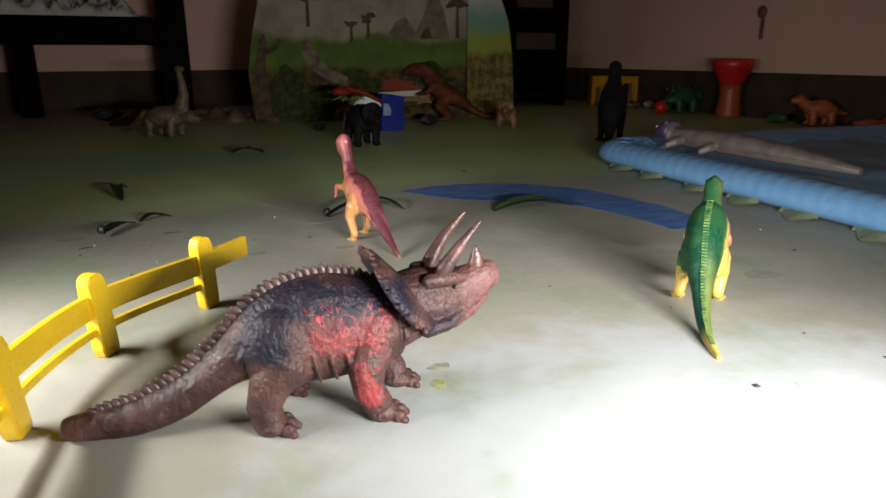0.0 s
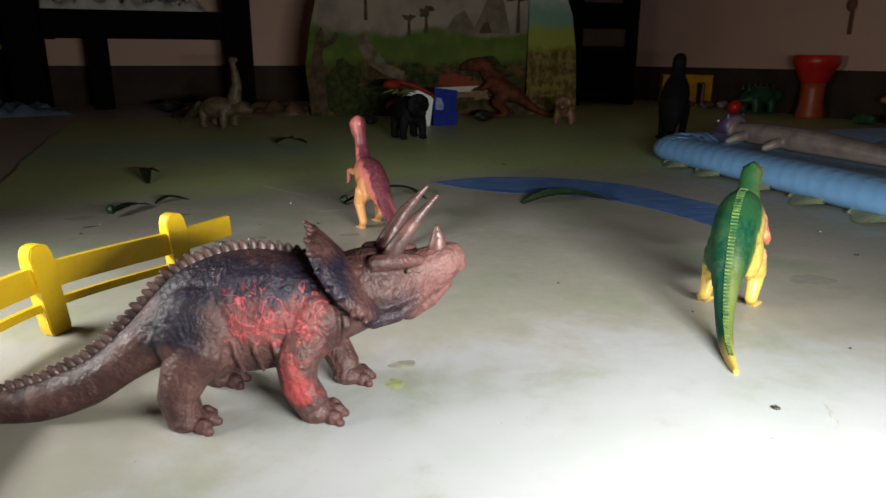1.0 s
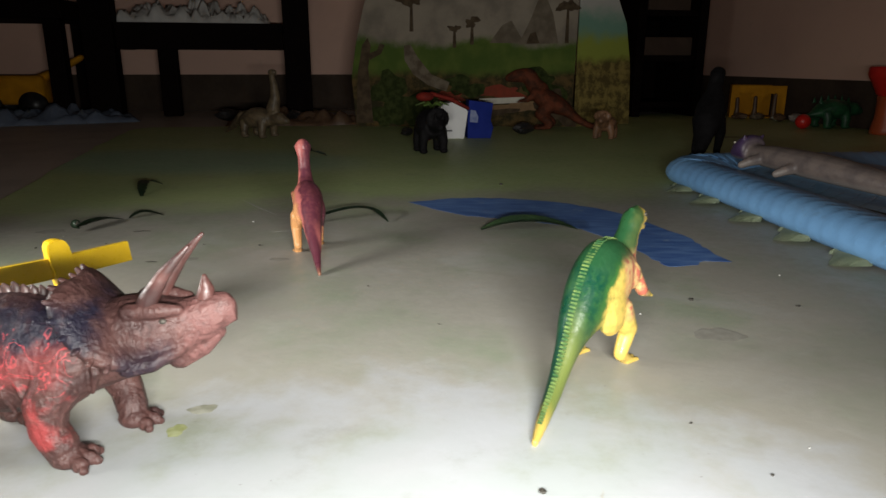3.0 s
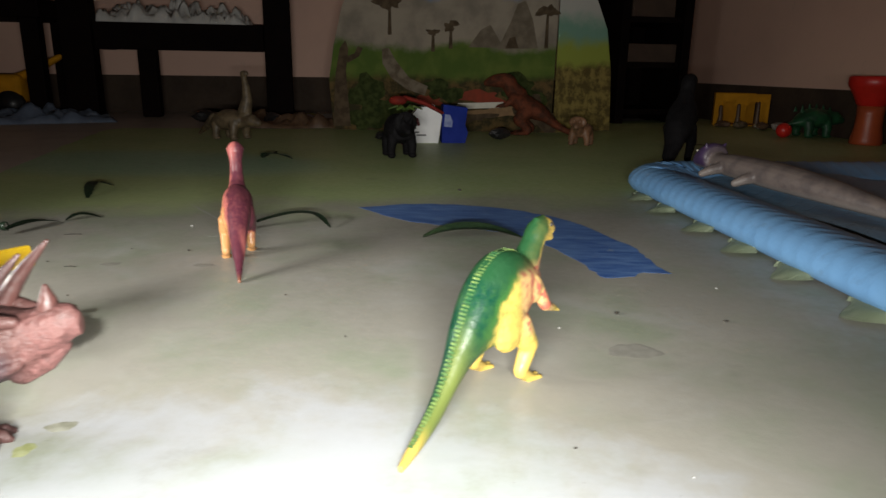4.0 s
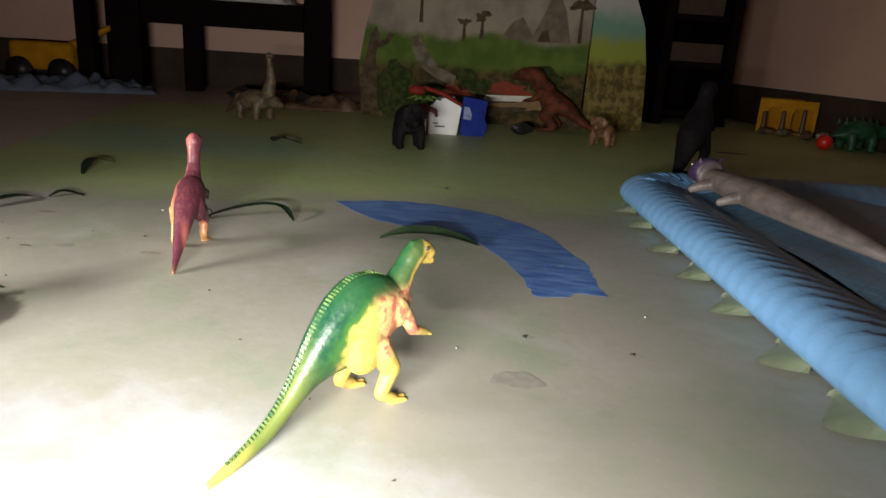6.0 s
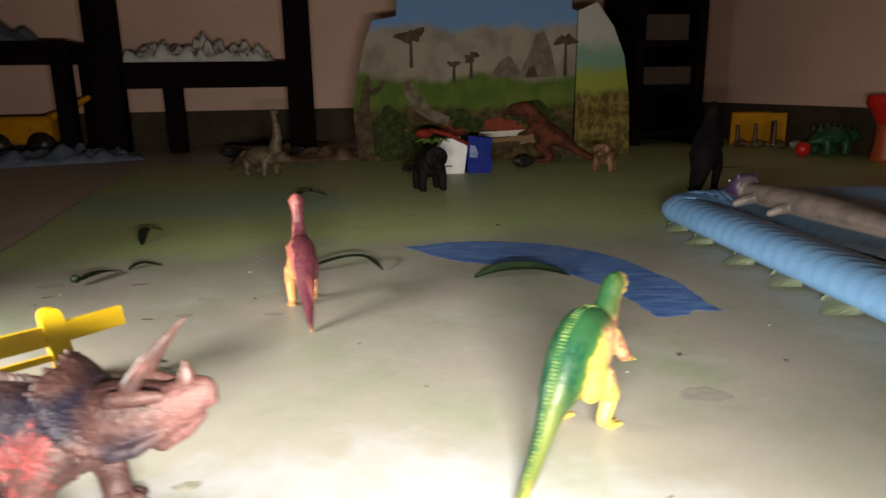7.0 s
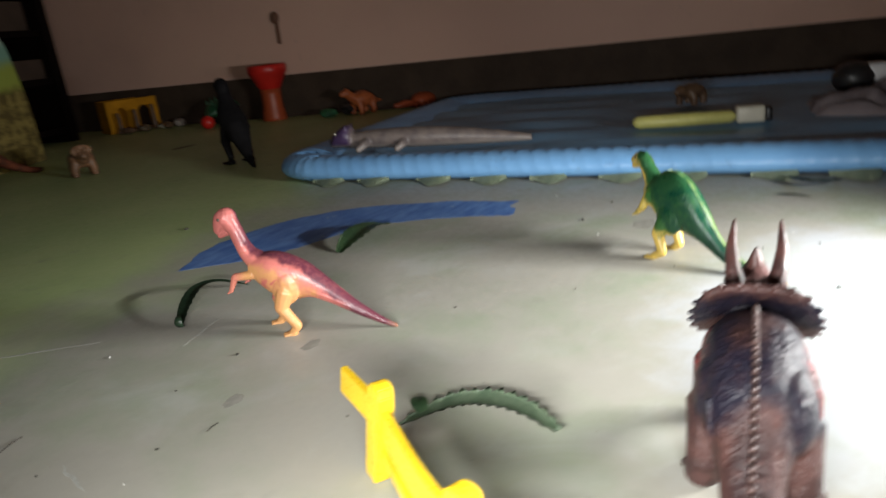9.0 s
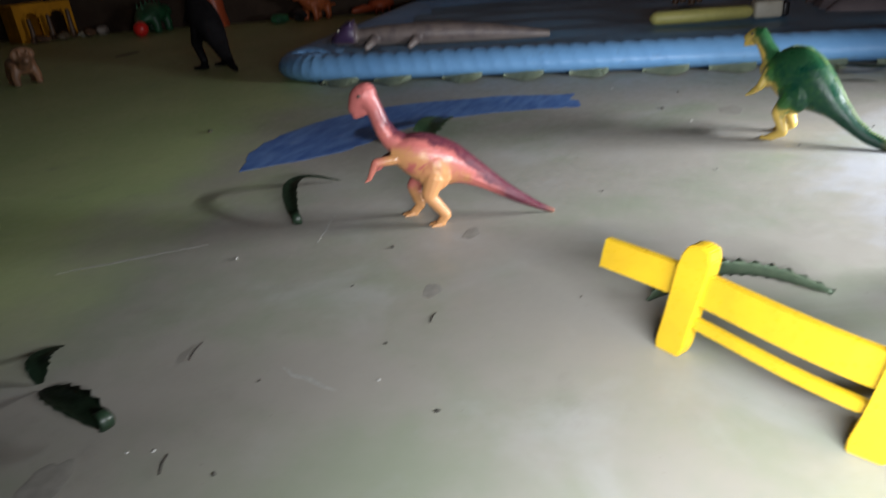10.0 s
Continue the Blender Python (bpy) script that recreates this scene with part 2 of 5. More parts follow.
# ---- the room: its walls run 17 degrees off the axes ----
TURN = radians(17)
UX, UY = Vector((math.cos(TURN), math.sin(TURN), 0)), Vector((-math.sin(TURN), math.cos(TURN), 0))
EAST, NORTH, WEST, SOUTH, HIGH = 1.90, 2.85, -2.9, -1.9, 2.5


def room_point(a, b, z=0.0):
    return UX * a + UY * b + Vector((0, 0, z))


def room_box(name, a0, a1, b0, b1, z0, z1, material, label="", category=""):
    bm = bmesh.new()
    box(bm, ((a0 + a1) / 2, (b0 + b1) / 2, (z0 + z1) / 2), (a1 - a0, b1 - b0, z1 - z0))
    return thing(name, bm, material, Matrix.Rotation(TURN, 4, "Z"), label, category, "", "structure")


room_box("floor", WEST - 0.1, EAST + 0.1, SOUTH - 0.1, NORTH + 0.1, -0.1, 0.0, FLOOR, "beige tiled floor with pale joints", "floor")
room_box("wall_east", EAST, EAST + 0.12, SOUTH, NORTH, 0.0, HIGH, WALL, "pinkish beige painted plaster wall with faint smears", "wall")
room_box("wall_north", WEST, EAST + 0.12, NORTH, NORTH + 0.12, 0.0, HIGH, WALL, "pinkish beige painted plaster wall in shade", "wall")
room_box("wall_west", WEST - 0.12, WEST, SOUTH, NORTH + 0.12, 0.0, HIGH, WALL, "pinkish beige painted plaster wall", "wall")
room_box("wall_south", WEST - 0.12, EAST + 0.12, SOUTH - 0.12, SOUTH, 0.0, HIGH, WALL, "pinkish beige painted plaster wall", "wall")
room_box("ceiling", WEST - 0.12, EAST + 0.12, SOUTH - 0.12, NORTH + 0.12, HIGH, HIGH + 0.1, CEIL, "plain white ceiling", "ceiling")
room_box("baseboard_east", EAST - 0.012, EAST - 0.0005, SOUTH, NORTH - 0.0005, 0.0, 0.157, SKIRT, "dark brown painted skirting band", "baseboard")
room_box("baseboard_north", WEST, EAST - 0.0125, NORTH - 0.012, NORTH - 0.0005, 0.0, 0.157, SKIRT, "dark brown painted skirting band", "baseboard")


def play_sheet():
    """One thin vinyl sheet, slightly wavy at its open edge."""
    rng = random.Random(4)
    west = smooth_line([(-0.18, -1.2, 0), (-0.42, 0.0, 0), (-0.64, 0.65, 0), (-0.86, 1.20, 0), (-1.04, 1.70, 0)], 8)
    far = smooth_line([(-1.02, 1.76, 0), (-0.90, 1.79, 0), (-0.70, 1.86, 0), (-0.45, 1.90, 0), (-0.40, 2.08, 0), (0.10, 2.28, 0), (0.55, 2.45, 0)], 5)
    rest = far + [room_point(1.86, 2.5), room_point(1.86, -1.2)]
    outline = [(p.x + rng.uniform(-0.006, 0.006), p.y) for p in west] + [(p.x, p.y) for p in rest]
    bm = bmesh.new()
    slab(bm, outline, 0.0, 0.004)
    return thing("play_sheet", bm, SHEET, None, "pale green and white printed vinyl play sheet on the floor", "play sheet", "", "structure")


play_sheet()
G = 0.004  # top of the sheet


# ---- painted and dirty spots on the sheet ----
def blob_outline(cx, cy, rx, ry, rot, seed, n=22, rough=0.25):
    rng = random.Random(seed)
    ph = [rng.uniform(0, 6.28) for _ in range(4)]
    out = []
    for i in range(n):
        a = 2 * math.pi * i / n
        r = 1 + rough * (0.5 * math.sin(2 * a + ph[0]) + 0.3 * math.sin(3 * a + ph[1]) + 0.3 * math.sin(5 * a + ph[2]) + 0.2 * math.sin(8 * a + ph[3]))
        x, y = rx * r * math.cos(a), ry * r * math.sin(a)
        out.append((cx + x * math.cos(rot) - y * math.sin(rot), cy + x * math.sin(rot) + y * math.cos(rot)))
    return out


def pond_surface():
    s = Surface("blue_crayon", 0.5)
    nt = s.nt
    v = N(nt, "ShaderNodeMapping", {"Vector": s.co, "Rotation": (0, 0, radians(-38)), "Scale": (10.0, 42.0, 1.0)}).outputs[0]
    strokes = noise_tex(nt, v, 2.0, 5.0, 0.65)
    c = mixc(nt, step(nt, strokes, 0.34, 0.70), (0.042, 0.115, 0.35), (0.125, 0.240, 0.50))
    c = mixc(nt, step(nt, noise_tex(nt, s.co, 26.0, 6.0, 0.7), 0.6, 0.72), c, (0.26, 0.33, 0.42))
    s.colour(c)
    s.bump(strokes, 0.15, 0.0006)
    return s.m


def pond():
    edge = smooth_line([(0.024, 0.655, 0), (0.075, 0.690, 0), (0.145, 0.706, 0), (0.25, 0.686, 0), (0.335, 0.618, 0), (0.398, 0.495, 0), (0.414, 0.43, 0), (0.424, 0.382, 0)], 5)
    back = smooth_line([(0.40, 0.382, 0), (0.380, 0.362, 0), (0.352, 0.358, 0), (0.340, 0.392, 0), (0.308, 0.456, 0), (0.262, 0.525, 0), (0.175, 0.560, 0), (0.110, 0.580, 0), (0.055, 0.625, 0)], 5)
    rng = random.Random(8)
    outline = [(p.x + rng.uniform(-0.003, 0.003), p.y + rng.uniform(-0.003, 0.003)) for p in edge + back]
    bm = bmesh.new()
    slab(bm, outline, G, G + 0.00015)
    return thing("pond_drawing", bm, pond_surface(), None, "blue crayon pond coloured in on the pale sheet", "drawing", "", "structure")


pond()
STAIN = mottled("grey_stain", (0.20, 0.20, 0.15), (0.34, 0.34, 0.28), 90.0, 0.5, 0.1)
OLIVE = mottled("olive_stain", (0.23, 0.25, 0.10), (0.34, 0.36, 0.2), 120.0, 0.5, 0.1)
FAINT = mottled("faint_stain", (0.215, 0.207, 0.180), (0.262, 0.256, 0.222), 110.0, 0.7, 0.05, 0.0003, 400.0, 0.15)
CRUMB = mottled("dark_crumb", (0.03, 0.028, 0.022), (0.06, 0.05, 0.04), 300.0, 0.7, 0.2)
CHIP = mottled("white_chip", (0.58, 0.58, 0.55), (0.48, 0.48, 0.46), 300.0, 0.5, 0.1)


def stain(cx, cy, rx, ry, rot, material, label, seed):
    bm = bmesh.new()
    film_patch(bm, blob_outline(0, 0, rx * 1.15, ry * 1.15, rot, seed, 48, 0.22), 0.00005, 0.00015)
    return thing("floor_stain", bm, material, pose(cx, cy, G), label, "stain", "stains on the sheet", "structure")


stain(0.0, 0.002, 0.0070, 0.0055, 0.2, STAIN, "small grey smudge on the pale sheet", 1)
stain(-0.004, -0.024, 0.0048, 0.006, 0.4, OLIVE, "small olive green smudge on the pale sheet", 2)
stain(0.355, 0.166, 0.016, 0.013, 0.1, FAINT, "oval grey smudge on the pale sheet", 3)
stain(-0.068, 0.33, 0.009, 0.006, 0.1, FAINT, "faint grey smudge on the pale sheet", 4)
stain(-0.399, 0.415, 0.016, 0.009, 0.5, FAINT, "faint grey smudge on the pale sheet", 5)
stain(-0.166, 0.318, 0.010, 0.005, 0.2, FAINT, "faint reddish smudge on the pale sheet", 6)
stain(0.79, 1.72, 0.035, 0.012, 0.1, CRUMB, "dark flat smear on the green sheet", 7)


def scratch(x0, y0, x1, y1, width, seed):
    """A worn pale line in the print, thin and a little wavering."""
    rng = random.Random(seed)
    d = Vector((x1 - x0, y1 - y0, 0))
    n = Vector((-d.y, d.x, 0)).normalized()
    line = [Vector((x0, y0, 0)) + d * (k / 9) + n * rng.uniform(-0.0012, 0.0012) for k in range(10)]
    half = [width * 0.5 * math.sin(math.pi * (k + 0.4) / 9.8) for k in range(10)]
    pts = [p + n * h for p, h in zip(line, half)] + [p - n * h for p, h in zip(line[::-1], half[::-1])]
    bm = bmesh.new()
    slab(bm, [(p.x, p.y) for p in pts], G, G + 0.00012)
    return thing("floor_scratch", bm, SCUFF, None, "pale thin scratch in the printed sheet", "scratch", "scratches on the sheet", "structure")


SCUFF = mottled("pale_scuff", (0.37, 0.37, 0.345), (0.30, 0.30, 0.27), 200.0, 0.55, 0.1)
scratch(-0.231, 0.632, -0.147, 0.544, 0.003, 1)
scratch(-0.279, 0.363, -0.287, 0.318, 0.003, 2)
scratch(0.240, -0.053, 0.235, -0.077, 0.002, 3)
scratch(-0.12, 0.45, -0.06, 0.47, 0.002, 4)


def crumb(x, y, r, material, seed):
    rng = random.Random(seed)
    bm = bmesh.new()
    ball(bm, (0, 0, r * 0.35), (r, r * rng.uniform(0.4, 0.8), r * 0.4), 7)
    for v in bm.verts:
        v.co *= rng.uniform(0.75, 1.25)
    lo = min(v.co.z for v in bm.verts)
    for v in bm.verts:
        v.co.z -= lo
    dark = material == CRUMB
    return thing("crumb", bm, material, pose(x, y, G, 0, 0, rng.uniform(0, 180)),
                 "tiny dark crumb on the play sheet" if dark else "tiny white chip on the play sheet", "crumb", "crumbs on the sheet", smooth=True)


for k, (x, y, r) in enumerate([(0.352, 0.246, 0.0035), (0.443, 0.241, 0.003), (0.209, -0.059, 0.003), (-0.110, 0.381, 0.0026), (0.16, 0.83, 0.005),
                               (-0.177, 0.377, 0.0018), (-0.236, 0.315, 0.0018), (-0.284, 0.256, 0.0022), (-0.145, 0.217, 0.0018), (-0.294, 0.367, 0.0014), (-0.363, 0.338, 0.0020), (0.30, 0.02, 0.0018),
                               (0.22, 0.09, 0.0016), (0.46, 0.85, 0.006), (0.05, 0.25, 0.0016), (0.33, -0.03, 0.0018), (0.13, 0.16, 0.0015)]):
    crumb(x, y, r * 0.75, CRUMB, 20 + k)
for k, (x, y, r) in enumerate([(0.30, 0.205, 0.0025), (-0.367, 0.393, 0.0020), (-0.361, 0.380, 0.0022), (0.46, 0.335, 0.003), (-0.164, 0.498, 0.003),
                               (-0.27, 0.30, 0.002), (0.36, 0.0, 0.002)]):
    crumb(x, y, r * 0.55, CHIP, 60 + k)


# ---- triceratops ----
def triceratops_surface():
    """Rubber hide: mauve brown, wrinkled, rubbed pale on the folds, with painted dark and red patches."""
    s = Surface("brown_rubber_hide", 0.4, 0.0, 0.28)
    nt = s.nt
    n1, n2 = noise_tex(nt, s.co, 42.0, 6.0, 0.6), noise_tex(nt, s.co, 170.0, 5.0, 0.62)
    folds = noise_tex(nt, N(nt, "ShaderNodeMapping", {"Vector": s.co, "Scale": (105.0, 62.0, 44.0)}).outputs[0], 1.0, 5.0, 0.6, 1.1)
    cells = N(nt, "ShaderNodeTexVoronoi", {"Vector": s.co, "Scale": 330.0}).outputs["Distance"]
    c = mixc(nt, step(nt, n1, 0.34, 0.66), (0.072, 0.034, 0.030), (0.034, 0.016, 0.015))
    wob = math_node(nt, "MULTIPLY", math_node(nt, "SUBTRACT", n1, 0.5), 0.034)
    z2, x2 = math_node(nt, "ADD", s.z, wob), math_node(nt, "ADD", s.x, wob)

    def patch(x0, x1, z0, z1, soft=0.008):
        return math_node(nt, "MULTIPLY", math_node(nt, "MULTIPLY", step(nt, x2, x0 - soft, x0 + soft), step(nt, x2, x1 + soft, x1 - soft)),
                         math_node(nt, "MULTIPLY", step(nt, z2, z0 - soft, z0 + soft), step(nt, z2, z1 + soft, z1 - soft)))

    dark = math_node(nt, "MAXIMUM", patch(-0.100, 0.002, 0.066, 0.090, 0.005), patch(-0.102, -0.074, 0.046, 0.074, 0.007))
    dark = math_node(nt, "MAXIMUM", dark, math_node(nt, "MULTIPLY", patch(0.008, 0.034, 0.048, 0.062, 0.006), 0.75))
    dark = math_node(nt, "MULTIPLY", dark, step(nt, n2, 0.28, 0.50, 0.62, 1.0))
    c = mixc(nt, dark, c, (0.0095, 0.0085, 0.017))
    tail = math_node(nt, "MULTIPLY", step(nt, x2, -0.098, -0.118), step(nt, math_node(nt, "ABSOLUTE", s.y), 0.012, 0.006))
    c = mixc(nt, math_node(nt, "MULTIPLY", tail, 0.7), c, (0.017, 0.010, 0.011))
    flank = patch(-0.062, -0.016, 0.047, 0.068, 0.006)
    c = mixc(nt, math_node(nt, "MULTIPLY", flank, step(nt, n1, 0.30, 0.55, 0.15, 0.70)), c, (0.194, 0.045, 0.045))
    line = math_node(nt, "MULTIPLY", patch(-0.064, -0.012, 0.044, 0.076, 0.004), step(nt, math_node(nt, "ABSOLUTE", math_node(nt, "SUBTRACT", noise_tex(nt, s.co, 62.0, 3.0, 0.6, 1.4), 0.5)), 0.030, 0.008))
    c = mixc(nt, math_node(nt, "MULTIPLY", line, 0.55), c, (0.504, 0.061, 0.072))
    shin = math_node(nt, "MULTIPLY", patch(-0.034, -0.012, 0.016, 0.046, 0.005), step(nt, n1, 0.50, 0.66, 0.0, 0.7))
    c = mixc(nt, shin, c, (0.302, 0.043, 0.043))
    face = math_node(nt, "MULTIPLY", step(nt, x2, 0.030, 0.048), step(nt, n2, 0.34, 0.62, 0.2, 0.75))
    c = mixc(nt, face, c, (0.158, 0.071, 0.065))
    tip = step(nt, s.x, -0.172, -0.192)
    c = mixc(nt, math_node(nt, "MULTIPLY", tip, 0.6), c, (0.122, 0.054, 0.043))
    rub = math_node(nt, "MULTIPLY", step(nt, math_node(nt, "ADD", folds, math_node(nt, "MULTIPLY", n2, 0.6)), 0.84, 0.98), 0.38)
    rub = math_node(nt, "MULTIPLY", rub, math_node(nt, "SUBTRACT", 1.0, math_node(nt, "MULTIPLY", dark, 0.8)))
    c = mixc(nt, rub, c, (0.125, 0.066, 0.058))
    # darker colour in the hollows between the folds
    fold_dark = math_node(nt, "MULTIPLY", step(nt, folds, 0.42, 0.32), 0.4)
    c = mixc(nt, fold_dark, c, (0.014, 0.008, 0.007))
    s.colour(c)
    s.roughness(step(nt, n2, 0.3, 0.7, 0.33, 0.54))
    h = math_node(nt, "ADD", math_node(nt, "MULTIPLY", folds, 1.5), math_node(nt, "ADD", math_node(nt, "MULTIPLY", cells, 0.3), math_node(nt, "MULTIPLY", n2, 1.5)))
    s.bump(h, 0.9, 0.0013)
    return s.m


def foot(bm, x, y, r, toes=3, reach=0.85):
    ball(bm, (x - r * 0.15, y, r * 0.62), (r * 0.95, r * 0.9, r * 0.64), 12)
    for k in range(toes):
        a = (k - (toes - 1) / 2) * 0.72
        cx, cy = math.cos(a), math.sin(a)
        ball(bm, (x + reach * r * cx, y + reach * r * cy * 1.15, r * 0.42), (r * 0.46, r * 0.33, r * 0.44), 10)
        ball(bm, (x + (reach + 0.36) * r * cx, y + (reach + 0.36) * r * cy * 1.15, r * 0.27), (r * 0.26, r * 0.24, r * 0.26), 8)


def triceratops():
    bm = bmesh.new()
    body(bm, [(-0.203, 0.013, 0.006, 0.003, 0.002), (-0.200, 0.017, 0.003, 0.0060, 0.002), (-0.182, 0.020, 0.0015, 0.0085, 0.001), (-0.160, 0.025, 0.002, 0.011, 0.0),
              (-0.135, 0.036, 0.009, 0.013, 0), (-0.115, 0.053, 0.021, 0.0155, 0), (-0.100, 0.069, 0.028, 0.0195, 0), (-0.088, 0.080, 0.027, 0.0232, 0),
              (-0.070, 0.088, 0.023, 0.0272, 0), (-0.050, 0.091, 0.022, 0.0290, 0), (-0.030, 0.088, 0.025, 0.0275, 0), (-0.012, 0.081, 0.032, 0.0245, 0),
              (0.003, 0.076, 0.038, 0.021, 0), (0.016, 0.074, 0.043, 0.016, 0)], 24)
    # head with cheeks, brow ridge and hooked beak
    body(bm, [(-0.004, 0.084, 0.048, 0.016, 0), (0.010, 0.087, 0.044, 0.0205, 0), (0.024, 0.086, 0.045, 0.0195, 0), (0.036, 0.084, 0.050, 0.0155, 0),
              (0.047, 0.086, 0.056, 0.0118, 0), (0.057, 0.088, 0.063, 0.0090, 0), (0.064, 0.087, 0.069, 0.0062, 0), (0.068, 0.082, 0.071, 0.0028, 0)], 20)
    tube(bm, [(0.034, 0, 0.051), (0.048, 0, 0.057), (0.058, 0, 0.065)], [0.0085, 0.0066, 0.004])
    for sgn in (-1, 1):
        tube(bm, [(0.014, sgn * 0.014, 0.082), (0.028, sgn * 0.0145, 0.083), (0.040, sgn * 0.011, 0.082)], [0.0050, 0.0048, 0.003], 10)
        tube(bm, [(0.012, sgn * 0.019, 0.052), (0.026, sgn * 0.0185, 0.054), (0.040, sgn * 0.0125, 0.060)], [0.0055, 0.0046, 0.003], 10)
    # frill: a shield leaning back over the neck, lobed, with a knobbed rim
    up, c0 = Vector((-0.043, 0, 0.058)).normalized(), Vector((0.004, 0, 0.076))
    fwd = Vector((up.z, 0, -up.x))
    rows_f, rows_b, knobs = [], [], []
    for ri, r in enumerate((0.25, 0.55, 0.8, 0.93, 1.0)):
        f, b = [], []
        for k in range(72):
            a = 2 * math.pi * k / 72
            lobe = 1.0 - 0.10 * max(0.0, math.sin(a)) ** 8 + (0.15 * math.sin(2 * a) ** 2 if math.sin(a) > 0 else 0.0)
            q = c0 + up * (0.0335 * r * lobe * math.sin(a)) + Vector((0, 0.0355 * r * (0.6 + 0.4 * lobe) * math.cos(a), 0)) - fwd * (0.011 * (r * math.cos(a)) ** 2 + 0.004 * r * max(0.0, math.sin(a)))
            th = 0.0030 if ri < 4 else 0.0016
            f.append(q + fwd * th)
            b.append(q - fwd * th)
            if ri == 4 and k % 3 == 0 and math.sin(a) > -0.62:
                knobs.append((q, (q - c0).normalized()))
        rows_f.append(f)
        rows_b.append(b)
    fb = bmesh.new()
    skin(fb, rows_f + rows_b[::-1])
    for q, out in knobs:
        tube(fb, [q - out * 0.002, q + out * 0.0022], [0.0024, 0.0014], 8)
    kids = [("frill", fb)]
    for sgn in (-1, 1):
        hb = bmesh.new()
        kids.append(("horn", hb))
        tube(hb, [(0.021, sgn * 0.0105, 0.080), (0.027, sgn * 0.0135, 0.091), (0.036, sgn * 0.0150, 0.104), (0.049, sgn * 0.0140, 0.118)], [0.0064, 0.0050, 0.0035, 0.0011], 12)
        eb = bmesh.new()
        ball(eb, (0.033, sgn * 0.0166, 0.0775), (0.0020, 0.0014, 0.0015), 10)
        kids.append(("eye", eb))
    hb = bmesh.new()
    tube(hb, [(0.052, 0, 0.084), (0.0525, 0, 0.091), (0.052, 0, 0.0975)], [0.0060, 0.0042, 0.0014], 12)
    kids.append(("horn", hb))
    # legs: near ones on the minus side
    for sgn, dx in ((-1, 0.0), (1, 0.012)):
        ball(bm, (-0.076 + dx, sgn * 0.0175, 0.051), (0.0245, 0.0140, 0.0265), 16)
        tube(bm, [(-0.076 + dx, sgn * 0.018, 0.044), (-0.086 + dx, sgn * 0.021, 0.030), (-0.090 + dx, sgn * 0.023, 0.018), (-0.088 + dx, sgn * 0.024, 0.010)], [0.0170, 0.0128, 0.0106, 0.0100])
        foot(bm, -0.085 + dx, sgn * 0.0245, 0.0112)
    ball(bm, (-0.020, -0.018, 0.052), (0.017, 0.0125, 0.020), 14)
    tube(bm, [(-0.022, -0.020, 0.046), (-0.029, -0.026, 0.034), (-0.028, -0.028, 0.022), (-0.022, -0.029, 0.011)], [0.0145, 0.0120, 0.0100, 0.0094])
    foot(bm, -0.018, -0.029, 0.0108)
    ball(bm, (-0.014, 0.018, 0.052), (0.016, 0.0120, 0.019), 14)
    tube(bm, [(-0.014, 0.020, 0.044), (-0.012, 0.023, 0.032), (-0.006, 0.021, 0.020), (-0.001, 0.014, 0.011)], [0.0145, 0.0118, 0.0096, 0.0090])
    foot(bm, 0.002, 0.012, 0.0104)
    # folds of hide on the flank, the shoulder and the throat
    for sgn in (-1, 1):
        for k in range(4):
            x = -0.029 - 0.010 * k
            tube(bm, [(x + 0.003, sgn * 0.0235, 0.030), (x, sgn * 0.0278, 0.042), (x - 0.004, sgn * 0.0268, 0.058)], [0.0012, 0.0021, 0.0012], 6)
        tube(bm, [(-0.006, sgn * 0.0215, 0.040), (-0.002, sgn * 0.0235, 0.052), (-0.005, sgn * 0.0215, 0.066)], [0.0015, 0.0028, 0.0015], 8)
        tube(bm, [(-0.106, sgn * 0.0155, 0.036), (-0.100, sgn * 0.0195, 0.050), (-0.092, sgn * 0.0215, 0.064)], [0.0012, 0.0024, 0.0012], 8)
    # the row of scutes along the back
    prof = [(-0.201, 0.014), (-0.182, 0.020), (-0.160, 0.025), (-0.135, 0.036), (-0.115, 0.053), (-0.100, 0.069), (-0.088, 0.080), (-0.070, 0.088), (-0.050, 0.091), (-0.030, 0.088), (-0.012, 0.081)]
    xs, zs = [q[0] for q in prof], [q[1] for q in prof]
    x, k = -0.185, 0
    while x < -0.012:
        z = float(np.interp(x, xs, zs))
        slope = (float(np.interp(x + 0.004, xs, zs)) - float(np.interp(x - 0.004, xs, zs))) / 0.008
        t = Vector((1, 0, slope)).normalized()
        n = Vector((-t.z, 0, t.x))
        h = (0.0030 + 0.0042 * math.sin(math.pi * min(max((x + 0.200) / 0.205, 0), 1))) * (0.85 + 0.3 * ((k * 7) % 5) / 5)
        la = 0.002 * min(max((-0.160 - x) / 0.04, 0), 1)
        base = Vector((x, la, z)) - n * 0.0022
        sb = bmesh.new()
        tube(sb, [base, base + n * (h * 0.55 + 0.0015) - t * 0.0005, base + n * (h * 0.8 + 0.0020) - t * 0.0016], [0.0023, 0.0018, 0.0009], 8, 1.35)
        kids.append(("spike", sb))
        x += 0.0042 * t.x + 0.0004
        k += 1
    hide = triceratops_surface()
    horn = mottled("mauve_brown_horn", (0.085, 0.036, 0.031), (0.034, 0.016, 0.015), 70.0, 0.44, 0.5, 0.0010, 300.0, 0.45)
    scute = mottled("rubbed_brown_scute", (0.085, 0.050, 0.045), (0.030, 0.018, 0.017), 120.0, 0.42, 0.4, 0.0008, 300.0, 0.4)
